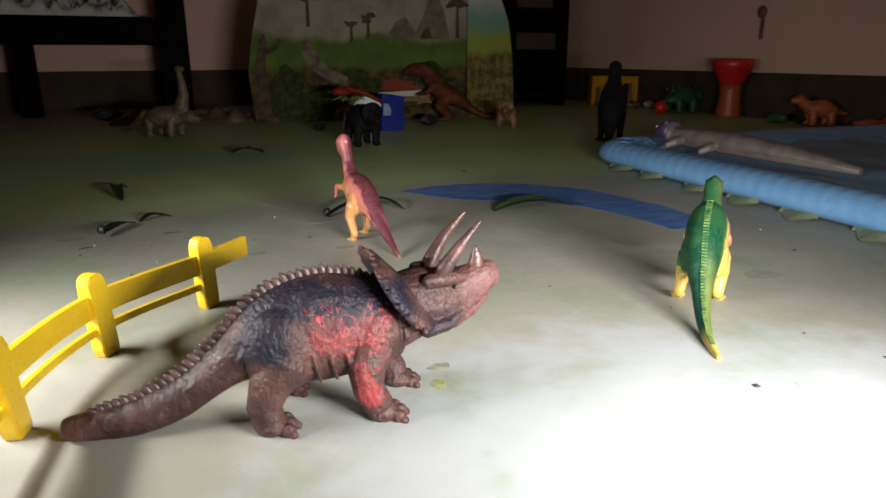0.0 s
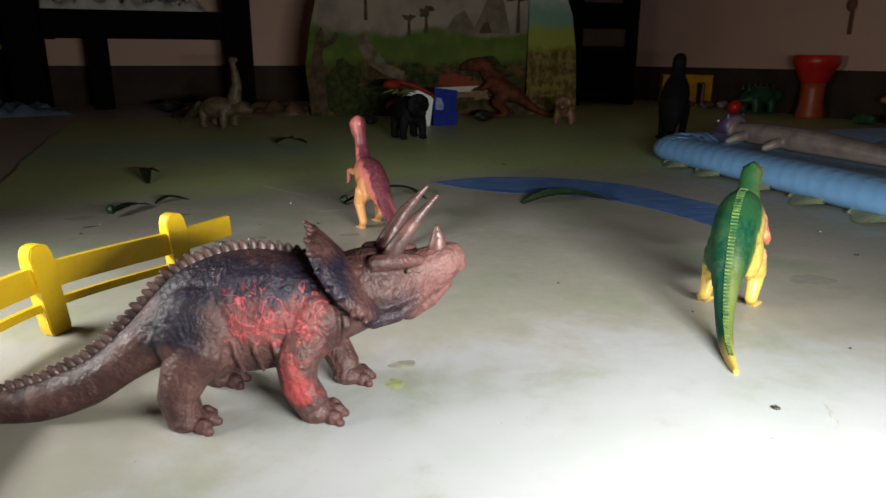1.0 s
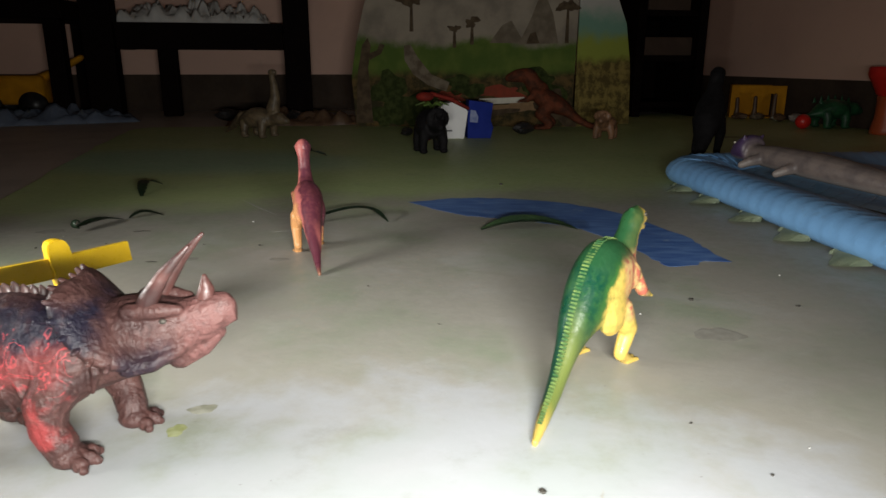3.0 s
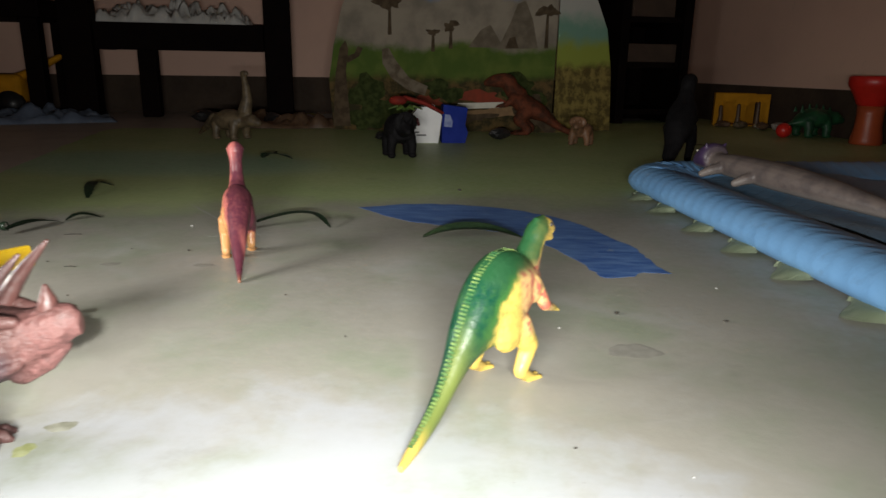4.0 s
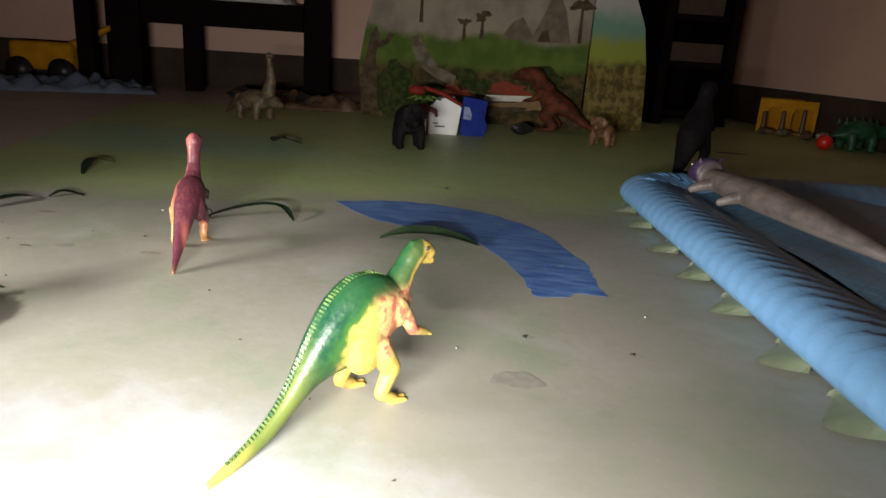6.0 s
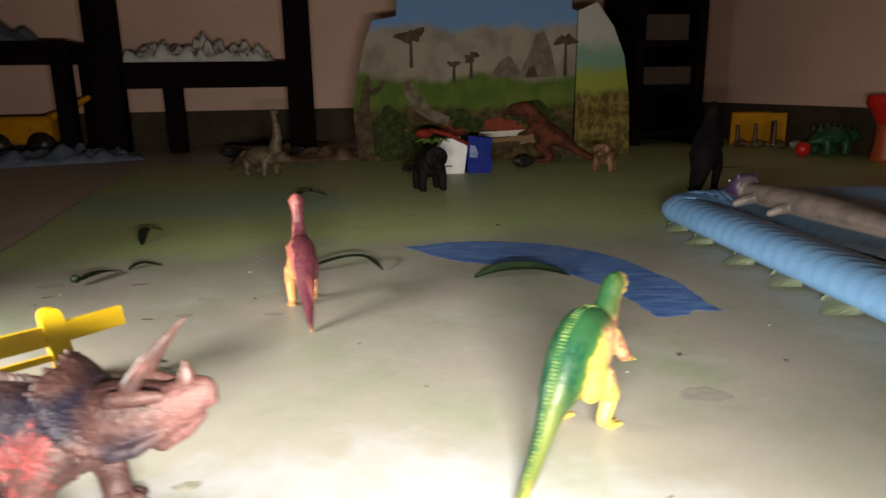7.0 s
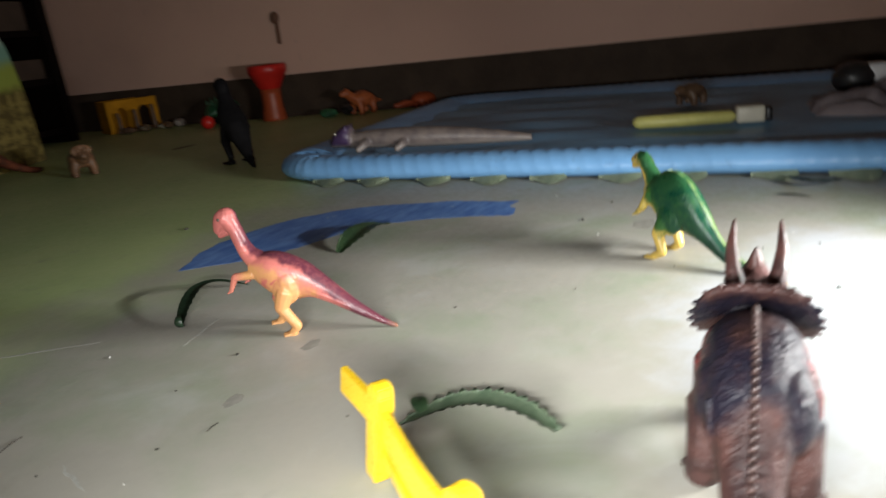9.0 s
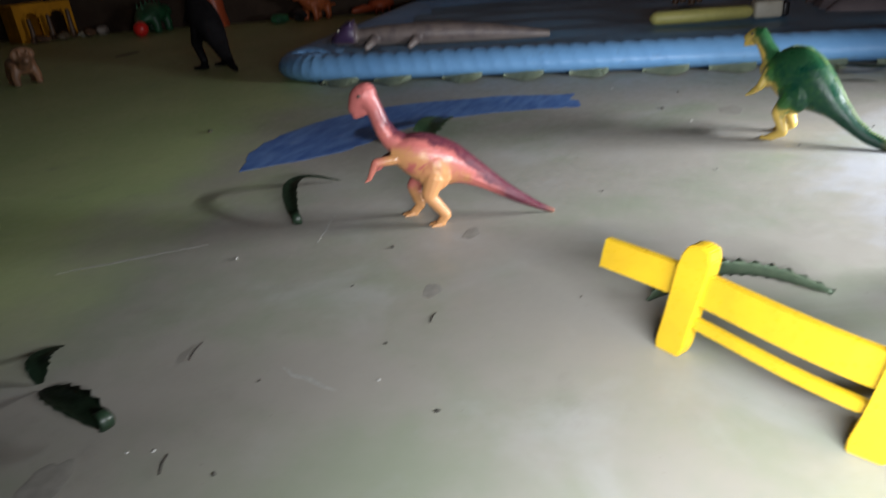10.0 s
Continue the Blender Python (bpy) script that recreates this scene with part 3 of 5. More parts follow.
    ob = figure("toy_three_horned_dinosaur", bm, hide, pose(-0.030, -0.031, G * 0.6, 0, 0, 10.5),
                "brown rubber toy triceratops with pink and dark painted flank", 0.0008, 1)
    skins = {"eye": CRUMB, "spike": scute, "horn": horn}
    for name, kb in kids:
        part(name, kb, skins.get(name, hide), ob, "", True)
    return ob


triceratops()


# ---- the two standing dinosaurs in front ----
def ridge_surface(name, back, mid, belly, spot, back_lo, back_hi, spot_box, legs_z, lop=0.0):
    """Moulded toy paint: back colour above, belly below, a rubbed spot on one side."""
    s = Surface(name, 0.38, 0.0, 0.4)
    nt = s.nt
    n1, n2 = noise_tex(nt, s.co, 70.0, 5.0), noise_tex(nt, s.co, 240.0, 4.0)
    wob = math_node(nt, "MULTIPLY", math_node(nt, "SUBTRACT", n1, 0.5), 0.045)
    # height above a line that falls towards the tail
    if lop > 0:  # the front of this one is bare of the back colour, and its minus side nearly all of it
        line = math_node(nt, "SUBTRACT", math_node(nt, "MULTIPLY", s.z, 0.724), math_node(nt, "ADD", s.x, 0.0424))
        side_y = math_node(nt, "ADD", math_node(nt, "MULTIPLY", math_node(nt, "MINIMUM", s.y, 0.0), lop), math_node(nt, "MULTIPLY", math_node(nt, "MAXIMUM", s.y, 0.0), 0.2))
        line = math_node(nt, "ADD", math_node(nt, "ADD", line, side_y), math_node(nt, "MULTIPLY", wob, 0.8))
    else:
        line = math_node(nt, "ADD", math_node(nt, "SUBTRACT", s.z, math_node(nt, "MULTIPLY", s.x, 0.62)), math_node(nt, "ADD", wob, math_node(nt, "MULTIPLY", s.y, lop)))
    c = mixc(nt, step(nt, line, back_lo, back_hi), belly, mid)
    c = mixc(nt, step(nt, line, back_hi, back_hi + (0.015 if lop > 0 else 0.014)), c, back)
    c = mixc(nt, math_node(nt, "MULTIPLY", step(nt, n2, 0.44, 0.64), 0.3 if lop > 0 else 0.12), c, mid)
    c = mixc(nt, math_node(nt, "MULTIPLY", math_node(nt, "MULTIPLY", step(nt, n1, 0.40, 0.60), step(nt, s.z, legs_z + 0.004, legs_z + 0.022)), 0.2 if lop > 0 else 0.0), c, mid)
    x0, x1, z0, z1, side = spot_box
    sp = math_node(nt, "MULTIPLY", math_node(nt, "MULTIPLY", step(nt, s.x, x0, x0 + 0.008), step(nt, s.x, x1, x1 - 0.008)),
                   math_node(nt, "MULTIPLY", step(nt, s.z, z0, z0 + 0.008), step(nt, s.z, z1, z1 - 0.01)))
    sp = math_node(nt, "MULTIPLY", sp, step(nt, math_node(nt, "MULTIPLY", s.y, side), 0.004, 0.011))
    blot = noise_tex(nt, s.co, 130.0, 3.0, 0.5, 0.8)
    c = mixc(nt, math_node(nt, "MULTIPLY", sp, 0.45 if lop > 0 else 0.0), c, (0.60, 0.42, 0.24))
    c = mixc(nt, math_node(nt, "MULTIPLY", sp, step(nt, blot, 0.42, 0.60, 0.15, 0.85)), c, spot)
    low = math_node(nt, "MULTIPLY", step(nt, math_node(nt, "ADD", s.z, wob), legs_z + 0.006, legs_z - 0.004), step(nt, s.x, -0.030, -0.016))
    tip = step(nt, s.x, -0.096, -0.124)
    tail = mixc(nt, step(nt, math_node(nt, "ADD", s.y, math_node(nt, "MULTIPLY", math_node(nt, "ADD", s.x, 0.06), -0.22)), -0.005, 0.001), mixc(nt, 0.18, mid, belly) if lop > 0 else mid, back)
    c = mixc(nt, math_node(nt, "MULTIPLY", step(nt, s.x, -0.046, -0.072), 0.8), c, tail)
    c = mixc(nt, math_node(nt, "MAXIMUM", low, math_node(nt, "MULTIPLY", tip, 0.8)), c, belly)
    cheek = math_node(nt, "MULTIPLY", step(nt, s.x, 0.034, 0.044), step(nt, math_node(nt, "MULTIPLY", s.y, -side), -0.001, -0.004))
    if lop > 0:
        c = mixc(nt, math_node(nt, "MULTIPLY", cheek, 0.85), c, belly)
        # the nape and the back of the head keep the back colour, with a ragged edge
        nape = math_node(nt, "SUBTRACT", math_node(nt, "MULTIPLY", s.z, 0.6), math_node(nt, "MULTIPLY", s.x, 0.8))
        nape = math_node(nt, "ADD", nape, math_node(nt, "MULTIPLY", wob, 0.12))
        nape = math_node(nt, "MULTIPLY", step(nt, nape, 0.0300, 0.0335), step(nt, s.z, 0.076, 0.086))
        c = mixc(nt, math_node(nt, "MULTIPLY", nape, 0.92), c, mixc(nt, 0.35, back, mid))
    else:
        c = mixc(nt, math_node(nt, "MULTIPLY", math_node(nt, "MULTIPLY", step(nt, s.x, 0.026, 0.040), step(nt, s.y, -0.003, 0.003)), 0.8), c, mid)
    s.colour(c)
    s.roughness(step(nt, n1, 0.3, 0.7, 0.26, 0.45))
    s.bump(math_node(nt, "ADD", math_node(nt, "MULTIPLY", n1, 1.6), n2), 0.45, 0.0008)
    return s.m


def biped(stations, neck, legs, arms, claws=0.0042):
    """An upright walking toy: body with tail, neck tube with head, two legs with three-toed feet, two short arms."""
    bm = bmesh.new()
    body(bm, stations, 28, 2.05)
    pts, rad = neck
    tube(bm, smooth_line(pts, 4), [float(v) for v in np.interp(np.linspace(0, len(rad) - 1, 4 * (len(rad) - 1) + 1), range(len(rad)), rad)], 18)
    for hip, knee, ankle, toe, r in legs:
        tube(bm, [hip, knee], [r * 1.5, r * 1.05], 12)
        tube(bm, [knee, ankle], [r * 0.95, r * 0.72], 10)
        tube(bm, [ankle, (toe[0] - claws, toe[1], r * 0.55)], [r * 0.72, r * 0.6], 10)
        for k in (-1, 0, 1):
            tube(bm, [(toe[0] - claws * 1.6, toe[1] + 0.5 * k * claws * 0.6, r * 0.5), (toe[0] + claws * (0.9 if k == 0 else 0.4), toe[1] + k * claws * 0.95, r * 0.32)], [r * 0.42, r * 0.3], 8)
    for sh, el, ha, r in arms:
        tube(bm, [sh, el], [r * 1.25, r], 10)
        tube(bm, [el, ha], [r * 0.95, r * 0.6], 8)
        for k in (-1, 0, 1):
            tube(bm, [ha, (ha[0] + r * 0.9, ha[1] + k * r * 0.45, ha[2] - r * 0.5)], [r * 0.5, r * 0.26], 6)
    return bm


def back_ridge(stations, x0, x1, pitch):
    """A row of narrow moulded bars across the spine, from the tail to the nape."""
    bars = []
    xs = [q[0] for q in stations]
    x = x0
    while x < x1:
        z = float(np.interp(x, xs, [q[1] for q in stations]))
        la = float(np.interp(x, xs, [q[4] for q in stations]))
        slope = (float(np.interp(x + 0.003, xs, [q[1] for q in stations])) - float(np.interp(x - 0.003, xs, [q[1] for q in stations]))) / 0.006
        a = math.atan(slope)
        w = 0.0026 + 0.0026 * min(max((x - x0) / 0.09, 0), 1)
        m = Matrix.Translation((x, la, z - 0.0003)) @ Matrix.Rotation(-a, 4, "Y") @ Matrix.Diagonal((pitch * 0.5, w, 0.0021, 1))
        bm = bmesh.new()
        bmesh.ops.create_cube(bm, size=1.0, matrix=m)
        bars.append(bm)
        x += pitch * math.cos(a)
    return bars


def green_dinosaur():
    st = [(-0.133, 0.006, 0.001, 0.0018, -0.0222), (-0.122, 0.0075, 0.0005, 0.0032, -0.0182), (-0.105, 0.011, 0.0015, 0.0046, -0.0125), (-0.088, 0.0185, 0.0055, 0.0056, -0.0080),
          (-0.075, 0.029, 0.012, 0.0066, -0.0050), (-0.062, 0.046, 0.020, 0.0085, -0.0026), (-0.050, 0.065, 0.027, 0.0120, -0.0010), (-0.035, 0.084, 0.031, 0.0154, 0), (-0.018, 0.0945, 0.033, 0.0178, 0),
          (-0.002, 0.0945, 0.037, 0.0180, 0), (0.010, 0.089, 0.046, 0.0160, 0), (0.020, 0.083, 0.056, 0.0128, 0), (0.028, 0.078, 0.062, 0.0090, 0)]
    neck = ([(0.014, 0, 0.071), (0.022, 0, 0.082), (0.029, 0, 0.092), (0.036, 0, 0.1005), (0.044, 0, 0.1025), (0.052, 0, 0.0985)], [0.0135, 0.0098, 0.0080, 0.0084, 0.0066, 0.0044])
    legs = [((-0.006, -0.012, 0.046), (0.005, -0.0155, 0.028), (-0.003, -0.0145, 0.011), (0.013, -0.0150, 0), 0.0068),
            ((-0.013, 0.012, 0.046), (-0.004, 0.0165, 0.029), (-0.013, 0.0180, 0.011), (0.005, 0.0200, 0), 0.0068)]
    arms = [((0.017, -0.012, 0.066), (0.021, -0.0175, 0.053), (0.035, -0.0165, 0.047), 0.0044),
            ((0.016, 0.012, 0.066), (0.019, 0.0175, 0.054), (0.031, 0.0160, 0.045), 0.0044)]
    bm = biped(st, neck, legs, arms, 0.0052)
    tube(bm, [(0.042, 0, 0.0955), (0.053, 0, 0.0925)], [0.0042, 0.0030], 10)
    tube(bm, [(0.026, 0, 0.098), (0.034, 0, 0.1075), (0.042, 0, 0.1085)], [0.0022, 0.0032, 0.0022], 8)
    for sgn in (-1, 1):
        ball(bm, (-0.016, sgn * 0.0122, 0.048), (0.017, 0.0082, 0.019), 12)
        ball(bm, (0.012, sgn * 0.0115, 0.066), (0.010, 0.0072, 0.011), 10)
    mt = ridge_surface("green_yellow_toy_paint", (0.003, 0.036, 0.020), (0.030, 0.095, 0.022), (0.54, 0.38, 0.085), (0.36, 0.060, 0.055),
                       -0.010, 0.002, (-0.014, 0.032, 0.036, 0.090, -1.0), 0.028, 2.1)
    ob = figure("toy_hadrosaur", bm, mt, pose(0.257, 0.108, G * 0.5, 0, 0, 58), "glossy green toy dinosaur with yellow belly and legs", 0.0007, 7)
    ridge = mottled("pale_green_ridge_paint", (0.130, 0.190, 0.055), (0.020, 0.080, 0.030), 140.0, 0.36, 0.2, 0.0005, 300.0)
    for bar in back_ridge(st, -0.118, 0.008, 0.0027):
        part("ridge_bar", bar, ridge, ob)
    for sgn in (-1, 1):
        eb = bmesh.new()
        ball(eb, (0.042, sgn * 0.0070, 0.1045), (0.0018, 0.0012, 0.0016), 10)
        part("eye", eb, CRUMB, ob, "", True)
    return ob


green_dinosaur()


def pink_dinosaur():
    st = [(-0.108, 0.005, 0.001, 0.0015, 0), (-0.095, 0.012, 0.005, 0.003, 0), (-0.074, 0.027, 0.014, 0.0055, 0), (-0.060, 0.039, 0.021, 0.0075, 0), (-0.046, 0.052, 0.028, 0.0095, 0), (-0.028, 0.068, 0.034, 0.0128, 0),
          (-0.010, 0.077, 0.032, 0.0160, 0), (0.004, 0.080, 0.036, 0.0170, 0), (0.017, 0.079, 0.046, 0.0148, 0), (0.027, 0.076, 0.057, 0.0108, 0)]
    neck = ([(0.018, 0, 0.069), (0.028, 0, 0.078), (0.034, 0, 0.090), (0.038, 0, 0.103), (0.045, 0, 0.114), (0.050, 0, 0.110), (0.0545, 0, 0.103)], [0.0115, 0.0086, 0.0071, 0.0070, 0.0098, 0.0086, 0.0056])
    legs = [((-0.008, 0.012, 0.044), (-0.002, 0.015, 0.029), (-0.0155, 0.0150, 0.011), (-0.005, 0.0150, 0), 0.0064),
            ((0.002, -0.010, 0.043), (0.014, -0.012, 0.028), (0.009, -0.012, 0.011), (0.021, -0.012, 0), 0.0062)]
    arms = [((0.023, 0.010, 0.061), (0.040, 0.0135, 0.060), (0.047, 0.0130, 0.046), 0.0038),
            ((0.022, -0.010, 0.061), (0.036, -0.013, 0.055), (0.042, -0.012, 0.047), 0.0038)]
    bm = biped(st, neck, legs, arms, 0.0046)
    tube(bm, [(0.046, 0, 0.102), (0.054, 0, 0.098)], [0.0050, 0.0036], 10)
    ball(bm, (0.0435, 0, 0.1155), (0.0095, 0.0085, 0.0090), 12)
    for sgn in (-1, 1):
        ball(bm, (-0.008, sgn * 0.0110, 0.048), (0.015, 0.0075, 0.017), 12)
        tube(bm, [(-0.020, sgn * 0.0110, 0.050), (-0.046, sgn * 0.0085, 0.037), (-0.078, sgn * 0.0048, 0.018)], [0.0022, 0.0016, 0.0008], 8)
    mt = ridge_surface("pink_yellow_toy_paint", (0.090, 0.023, 0.036), (0.50, 0.150, 0.13), (0.52, 0.26, 0.10), (0.40, 0.085, 0.095),
                       0.024, 0.044, (-0.01, 0.02, 0.045, 0.065, 1.0), 0.020, -2.2)
    ob = figure("toy_hadrosaur", bm, mt, pose(-0.047, 0.378, G * 0.5, 0, 0, 112), "pink red toy dinosaur with yellow belly, standing upright", 0.0007, 7)
    for sgn in (-1, 1):
        eb = bmesh.new()
        ball(eb, (0.0475, sgn * 0.0092, 0.115), (0.0016, 0.0011, 0.0014), 10)
        part("eye", eb, CRUMB, ob, "", True)
    return ob


pink_dinosaur()

# ---- yellow toy fence ----
YELLOW = mottled("yellow_plastic", (0.72, 0.47, 0.012), (0.64, 0.40, 0.012), 30.0, 0.34, 0.08, 0.0004, 300.0)
POSTS = [(-0.188, 0.153), (-0.245, 0.060), (-0.260, -0.052), (-0.245, -0.165)]
LEAN = Matrix(((1, 0, 0, 0), (0, 1, -0.20, 0), (0, 0, 1, 0), (0, 0, 0, 1)))  # the fence tips over a little


def fence_post(parent, x, y, ang):
    bm = bmesh.new()
    h, w = 0.068, 0.0090
    front = [(-w * 0.85, 0.0), (w * 0.85, 0.0), (w, 0.006), (w * 0.92, 0.030), (w, 0.054), (w, h - 0.007), (w * 0.72, h - 0.0015), (w * 0.25, h), (-w * 0.25, h), (-w * 0.72, h - 0.0015), (-w, h - 0.007), (-w, 0.054), (-w * 0.92, 0.030), (-w, 0.006)]
    upright(bm, front, -0.0052, 0.0052)
    bmesh.ops.bevel(bm, geom=bm.edges[:], offset=0.0009, segments=2, affect="EDGES")
    bm.transform(LEAN @ pose(0, 0, 0, 0, 0, ang))
    ob = part("post", bm, YELLOW, parent)
    ob.matrix_world = pose(x, y, G)
    return ob


def fence():
    top = holder("toy_fence", pose(-0.21, 0.07, 0), "bright yellow plastic toy fence, curved, with rounded posts", "toy fence")
    bpy.context.view_layer.update()
    line = smooth_line([(-0.160, 0.207, 0), *[(x, y, 0) for x, y in POSTS], (-0.222, -0.215, 0)], 10)
    for name, z0, z1, th, pts in (("top_rail", 0.0340, 0.0525, 0.0022, line), ("bottom_rail", 0.0195, 0.0255, 0.0018, line[9:])):
        bm = bmesh.new()
        rings = []
        for i, p in enumerate(pts):
            d = (pts[min(i + 1, len(pts) - 1)] - pts[max(i - 1, 0)]).normalized()
            n = Vector((-d.y, d.x, 0))
            rings.append([p + n * th + Vector((0, 0, z0)), p + n * th + Vector((0, 0, z1)), p - n * th + Vector((0, 0, z1)), p - n * th + Vector((0, 0, z0))])
        skin(bm, rings)
        bmesh.ops.bevel(bm, geom=[e for e in bm.edges if e.calc_face_angle(0) > 0.9], offset=0.0008, segments=1, affect="EDGES")
        bm.transform(LEAN)
        ob = part(name, bm, YELLOW, top)
        ob.matrix_world = pose(0, 0, G)
    for i, (x, y) in enumerate(POSTS):
        a = Vector(POSTS[max(i - 1, 0)] if i else (-0.160, 0.207))
        b = Vector(POSTS[min(i + 1, len(POSTS) - 1)])
        d = b - a
        fence_post(top, x, y, math.degrees(math.atan2(d.y, d.x)))


fence()

# ---- loose leaves ----
LEAF = mottled("dark_green_leaf", (0.011, 0.025, 0.013), (0.020, 0.040, 0.021), 50.0, 0.38, 0.35, 0.0008, 260.0)
LEAF3 = mottled("pale_grey_green_leaf", (0.10, 0.155, 0.095), (0.17, 0.23, 0.15), 70.0, 0.36, 0.35, 0.0008, 260.0)
LEAF2 = mottled("mid_green_leaf", (0.045, 0.095, 0.045), (0.075, 0.14, 0.06), 50.0, 0.36, 0.35, 0.0008, 260.0)


def leaf(points, width, material, teeth=0.35, lift=0.006, curl=False, label="", teeth_step=2, seed=0, cup=0.25):
    """A curved leaf with a midrib, a toothed edge and cupped sides; it rests on its belly."""
    rng = random.Random(seed)
    mid = smooth_line(points, 7)
    n = len(mid)
    bm = bmesh.new()
    rows = []
    for i, p in enumerate(mid):
        t = i / (n - 1)
        d = (mid[min(i + 1, n - 1)] - mid[max(i - 1, 0)]).normalized()
        s = Vector((-d.y, d.x, 0)).normalized()
        w = width * (math.sin(math.pi * min(t * 0.92 + 0.06, 1.0)) ** 0.7) * 0.5
        tooth = 1 + teeth * (1 if i % teeth_step == 0 else -0.25) * rng.uniform(0.7, 1.2)
        arch = lift * math.sin(math.pi * t)
        base = Vector((p.x, p.y, p.z + arch + 0.0016))
        up = Vector((0, 0, 1))
        rows.append([base - s * w * tooth + up * (cup * w), base - s * w * 0.55 + up * cup * 0.25 * w, base, base + s * w * 0.55 + up * cup * 0.25 * w, base + s * w * (1 + 0.4 * (tooth - 1)) + up * cup * w])
    vs = [[bm.verts.new(q) for q in r] for r in rows]
    for a, b in zip(vs, vs[1:]):
        for k in range(4):
            bm.faces.new((a[k], a[k + 1], b[k + 1], b[k]))
    bmesh.ops.solidify(bm, geom=bm.faces[:], thickness=0.0008)
    if curl:
        c = mid[0]
        d = (mid[0] - mid[2]).normalized()
        pts = [c + d * (-0.003 + 0.005 * math.cos(a)) + Vector((0, 0, 0.007 + 0.005 * math.sin(a))) for a in (-1.6, -0.8, 0.0, 0.8, 1.6, 2.4, 3.2)]
        tube(bm, pts, [0.0042, 0.0046, 0.0044, 0.0038, 0.0030, 0.0022, 0.0012], 8, 0.28)
    lo = min(v.co.z for v in bm.verts)
    org = mid[n // 2].copy()
    for v in bm.verts:
        v.co -= Vector((org.x, org.y, lo))
    return thing("leaf", bm, material, pose(org.x, org.y, G + 0.0004), label, "leaf", "leaves on the sheet", smooth=True)


leaf([(-0.362, 0.410, 0.006), (-0.354, 0.452, 0.004), (-0.346, 0.490, 0)], 0.018, LEAF, 0.25, 0.004, True, "dark green serrated leaf, curled at one end", seed=1)
leaf([(-0.342, 0.497, 0), (-0.329, 0.512, 0), (-0.306, 0.522, 0)], 0.014, LEAF, 0.2, 0.006, False, "broken off dark green leaf tip", seed=2)
leaf([(-0.410, 0.648, 0), (-0.425, 0.68, 0), (-0.438, 0.72, 0), (-0.434, 0.758, 0)], 0.017, LEAF, 0.25, 0.014, False, "dark green curled leaf on the green sheet", seed=3)
leaf([(-0.322, 1.165, 0), (-0.295, 1.13, 0), (-0.270, 1.125, 0), (-0.252, 1.16, 0)], 0.030, LEAF, 0.25, 0.016, False, "small dark curled leaf on the green sheet", seed=4)
leaf([(-0.094, 0.488, 0), (-0.070, 0.512, 0.002), (-0.036, 0.536, 0.005), (-0.006, 0.538, 0.005), (0.018, 0.516, 0)], 0.014, LEAF, 0.15, 0.008, True, "long dark green leaf bent into an arch", seed=5)
leaf([(-0.104, 0.070, 0.004), (-0.093, 0.102, 0.002), (-0.094, 0.132, 0), (-0.108, 0.155, 0), (-0.138, 0.175, 0)], 0.019, LEAF3, 0.65, 0.006, False, "pale green spiny leaf with a comb of teeth", seed=6)
leaf([(-0.122, 0.165, 0.004), (-0.117, 0.172, 0.006), (-0.109, 0.180, 0.009)], 0.012, LEAF2, 0.1, 0.004, False, "small green leaf scrap", seed=7)
leaf([(0.145, 0.490, 0), (0.180, 0.494, 0), (0.228, 0.502, 0), (0.270, 0.508, 0)], 0.036, LEAF2, 0.25, 0.012, False, "green folded leaf lying on the blue drawing", seed=8)
leaf([(0.635, 0.052, 0), (0.590, 0.038, 0), (0.562, 0.010, 0), (0.580, -0.020, 0), (0.624, -0.016, 0)], 0.015, LEAF, 0.2, 0.010, False, "dark leaf curled into a half ring", seed=9)
leaf([(0.522, 0.046, 0), (0.518, 0.025, 0), (0.516, 0.0, 0)], 0.0055, LEAF, 0.5, 0.002, False, "small dark dry frond", seed=10)


def twig(x, y, length, ang, seed):
    bm = bmesh.new()
    tube(bm, [(-length / 2, 0, 0.001), (0, length * 0.05, 0.0013), (length / 2, 0, 0.001)], [0.0004, 0.0005, 0.0003], 6)
    return thing("twig", bm, CRUMB, pose(x, y, G, 0, 0, ang), "thin dry grass stalk on the sheet", "twig", "twigs", smooth=True)


twig(-0.283, 0.427, 0.020, 20, 1)
twig(-0.367, 0.367, 0.014, 30, 2)
twig(-0.20, 0.30, 0.012, 10, 3)

# ---- the blue padded mat ----
def mat_blue(name, a, b, grid):
    s = Surface(name, 0.38, 0.0, 0.5)
    nt = s.nt
    c = mixc(nt, step(nt, noise_tex(nt, s.co, 9.0, 5.0), 0.35, 0.7), a, b)
    s.colour(mixc(nt, math_node(nt, "MULTIPLY", step(nt, noise_tex(nt, s.co, 40.0, 5.0), 0.6, 0.75), 0.3), c, (0.10, 0.16, 0.24)))
    h = noise_tex(nt, s.co, 150.0, 4.0)
    if grid:
        v = N(nt, "ShaderNodeMapping", {"Vector": s.co, "Rotation": (0, 0, radians(45))}).outputs[0]
        br = N(nt, "ShaderNodeTexBrick", {"Vector": v, "Color1": rgb((1, 1, 1)), "Color2": rgb((1, 1, 1)), "Mortar": rgb((0, 0, 0)), "Scale": 1.0, "Mortar Size": 0.0016,
                                          "Mortar Smooth": 0.8, "Brick Width": 0.022, "Row Height": 0.022}, offset=0.0).outputs[0]
        h = math_node(nt, "ADD", math_node(nt, "MULTIPLY", h, 0.4), math_node(nt, "MULTIPLY", br, 2.0))
    s.bump(h, 0.4, 0.001)
    return s.m


